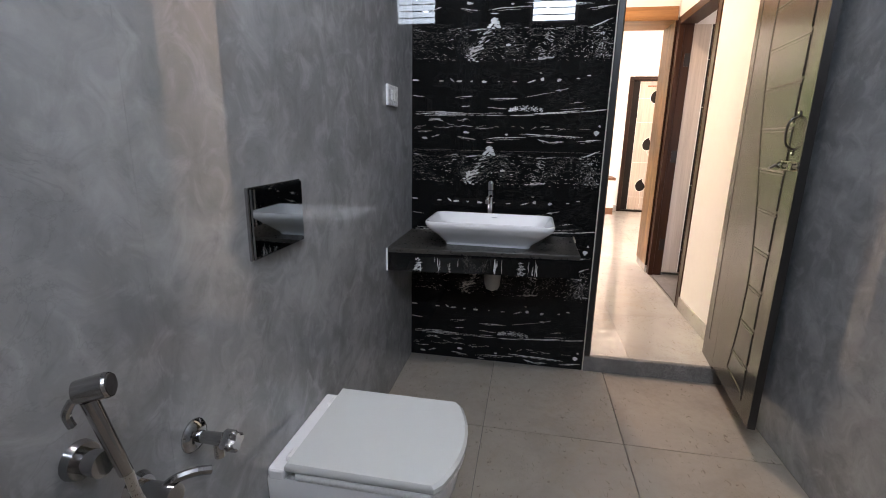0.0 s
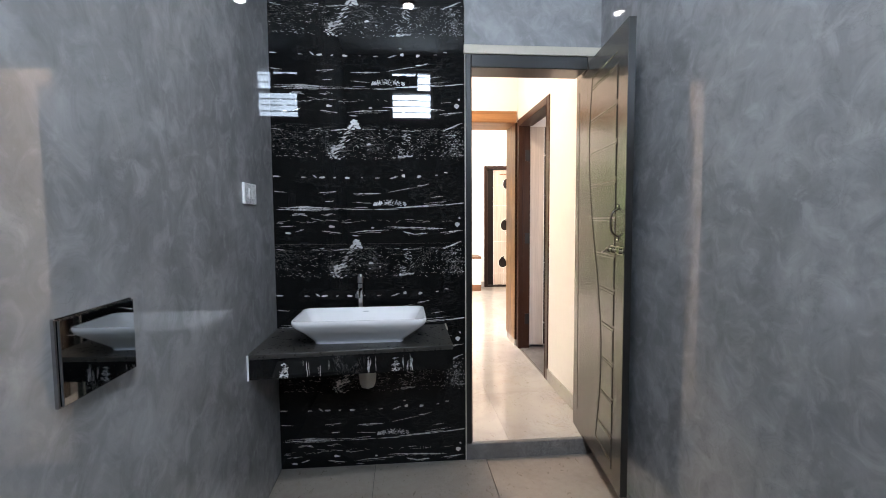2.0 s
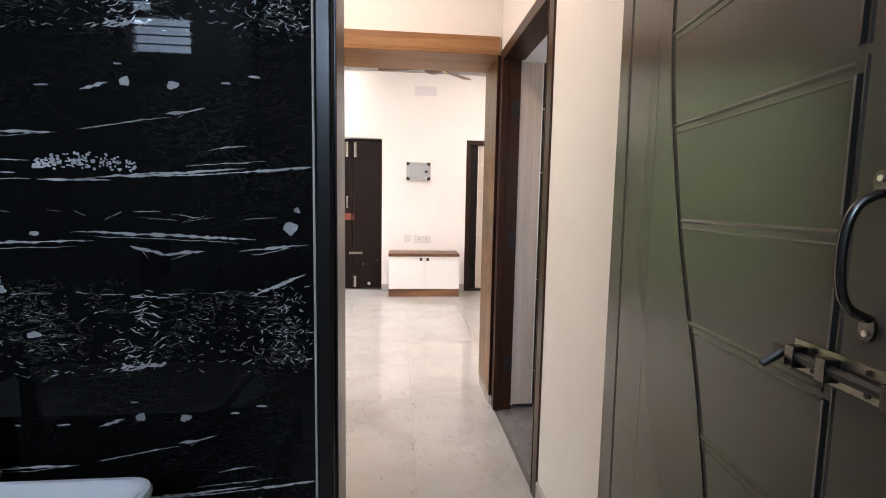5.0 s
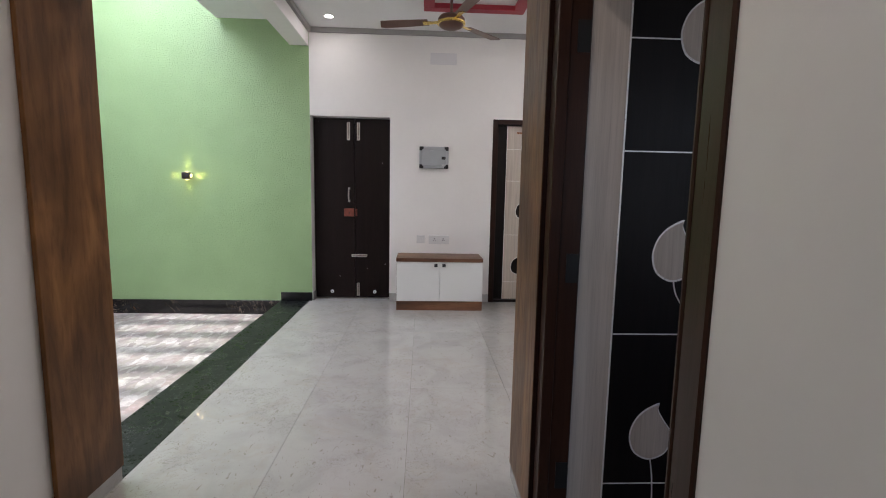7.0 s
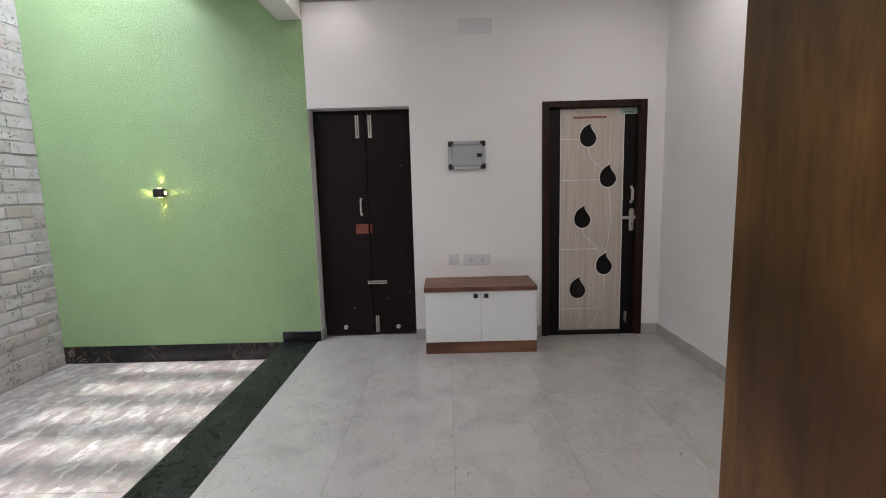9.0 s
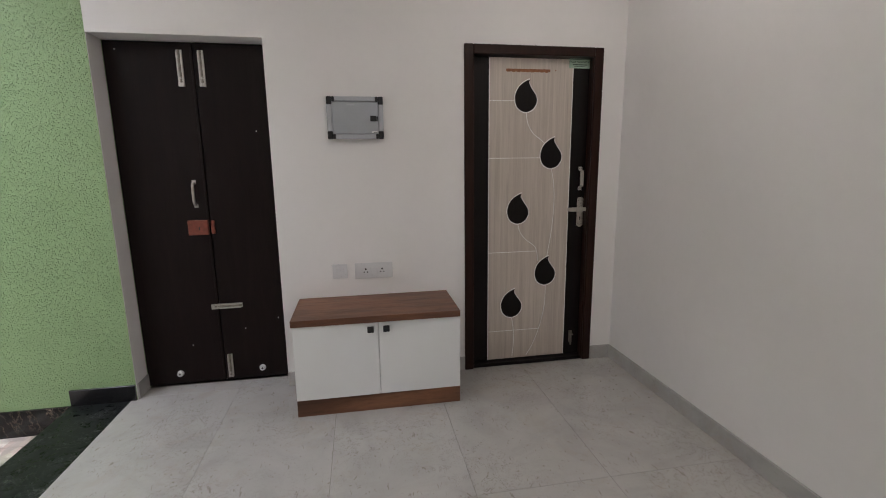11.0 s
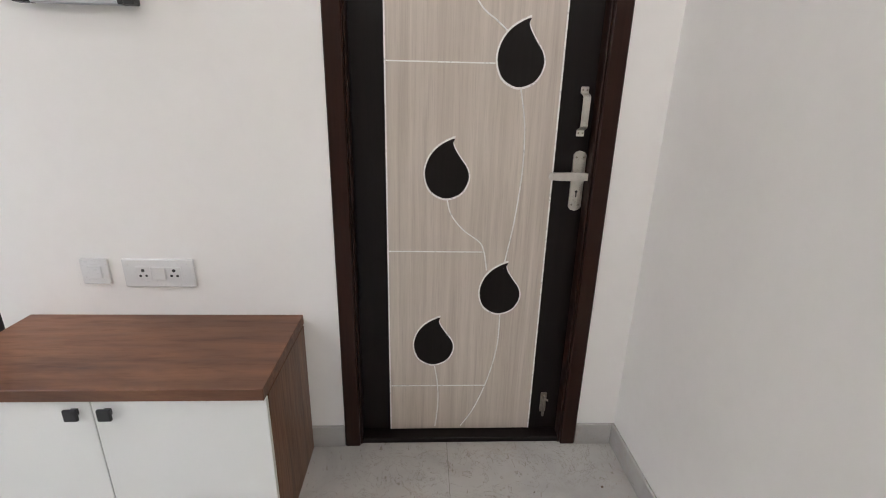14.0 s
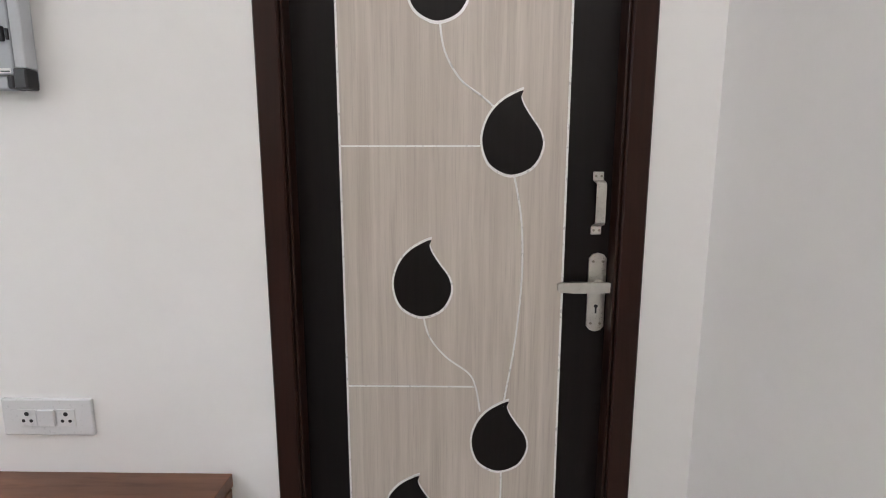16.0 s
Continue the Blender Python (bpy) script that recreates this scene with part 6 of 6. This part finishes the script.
wide = DX0 - 0.006 - BX0
bm = bmesh.new()
for k in range(7):
    zt = 4.191 - 0.613 * k

    def put(u, v, zt=zt):
        return (BX0 + min(max(u, 0.002), wide - 0.002), BY1 - 0.0003 - 0.00002 * DEPTH[0], min(max(zt - v, ZB + 0.002), ZBC - 0.002))
    vein_sheet(bm, put, wide, 7)
tagged(part("veining", bm, M["vein_white"], wall_bath_basin, "white veins of the black tiles"), kind="stuff")

# upright veins of the counter's apron
rng = random.Random(21)
ax0, ay0, ax1, ay1 = cl[0] + 0.008, cl[1] + 0.0014, cr[0] - 0.004, cr[1] + 0.0014
bm = bmesh.new()


def put_apron(u, v):
    x = min(max(ax0 + u, ax0), ax1)
    return (x, ay0 - 0.0002 - 0.00002 * DEPTH[0] + (ay1 - ay0) * (x - ax0) / (ax1 - ax0), min(max(CZ - 0.022 - v, 0.563), CZ - 0.022))


for k in range(13):
    u = rng.uniform(0, ax1 - ax0)
    for i in range(rng.choice((1, 1, 2, 3))):
        stroke(bm, put_apron, u + rng.uniform(-0.012, 0.012), rng.uniform(0.0, 0.04), rng.uniform(0.02, 0.085), rng.uniform(0.001, 0.005), rng, math.pi / 2 + rng.uniform(-0.1, 0.1), 0.16)
for u in (0.13, 0.6):
    tuft(bm, put_apron, u, 0.02, 0.05, 0.06, 40, rng)
tagged(part("veining", bm, M["vein_white"], ct, "white veins of the apron"), kind="stuff")


# dry chips and flecks swept into the hall's corner
bm = bmesh.new()
rng = random.Random(12)
for k in range(14):
    x, y = 2.5 - abs(rng.gauss(0, 0.22)), 7.9 - abs(rng.gauss(0, 0.5))
    r = rng.uniform(0.0025, 0.007)
    bmesh.ops.create_cone(bm, cap_ends=True, segments=6, radius1=r, radius2=r * 0.6, depth=0.002, matrix=Matrix.Translation((x, y, 0.001)) @ Matrix.Rotation(rng.uniform(0, 6), 4, "Z") @ Matrix.Diagonal((1, rng.uniform(0.3, 0.9), 1, 1)))
tagged(link_mesh("floor_debris", bm, simple("dry_chip", (0.12, 0.075, 0.045), 0.8, var=0.3, scale=60)), "small dry brown chips on the tile floor", "debris", kind="stuff")
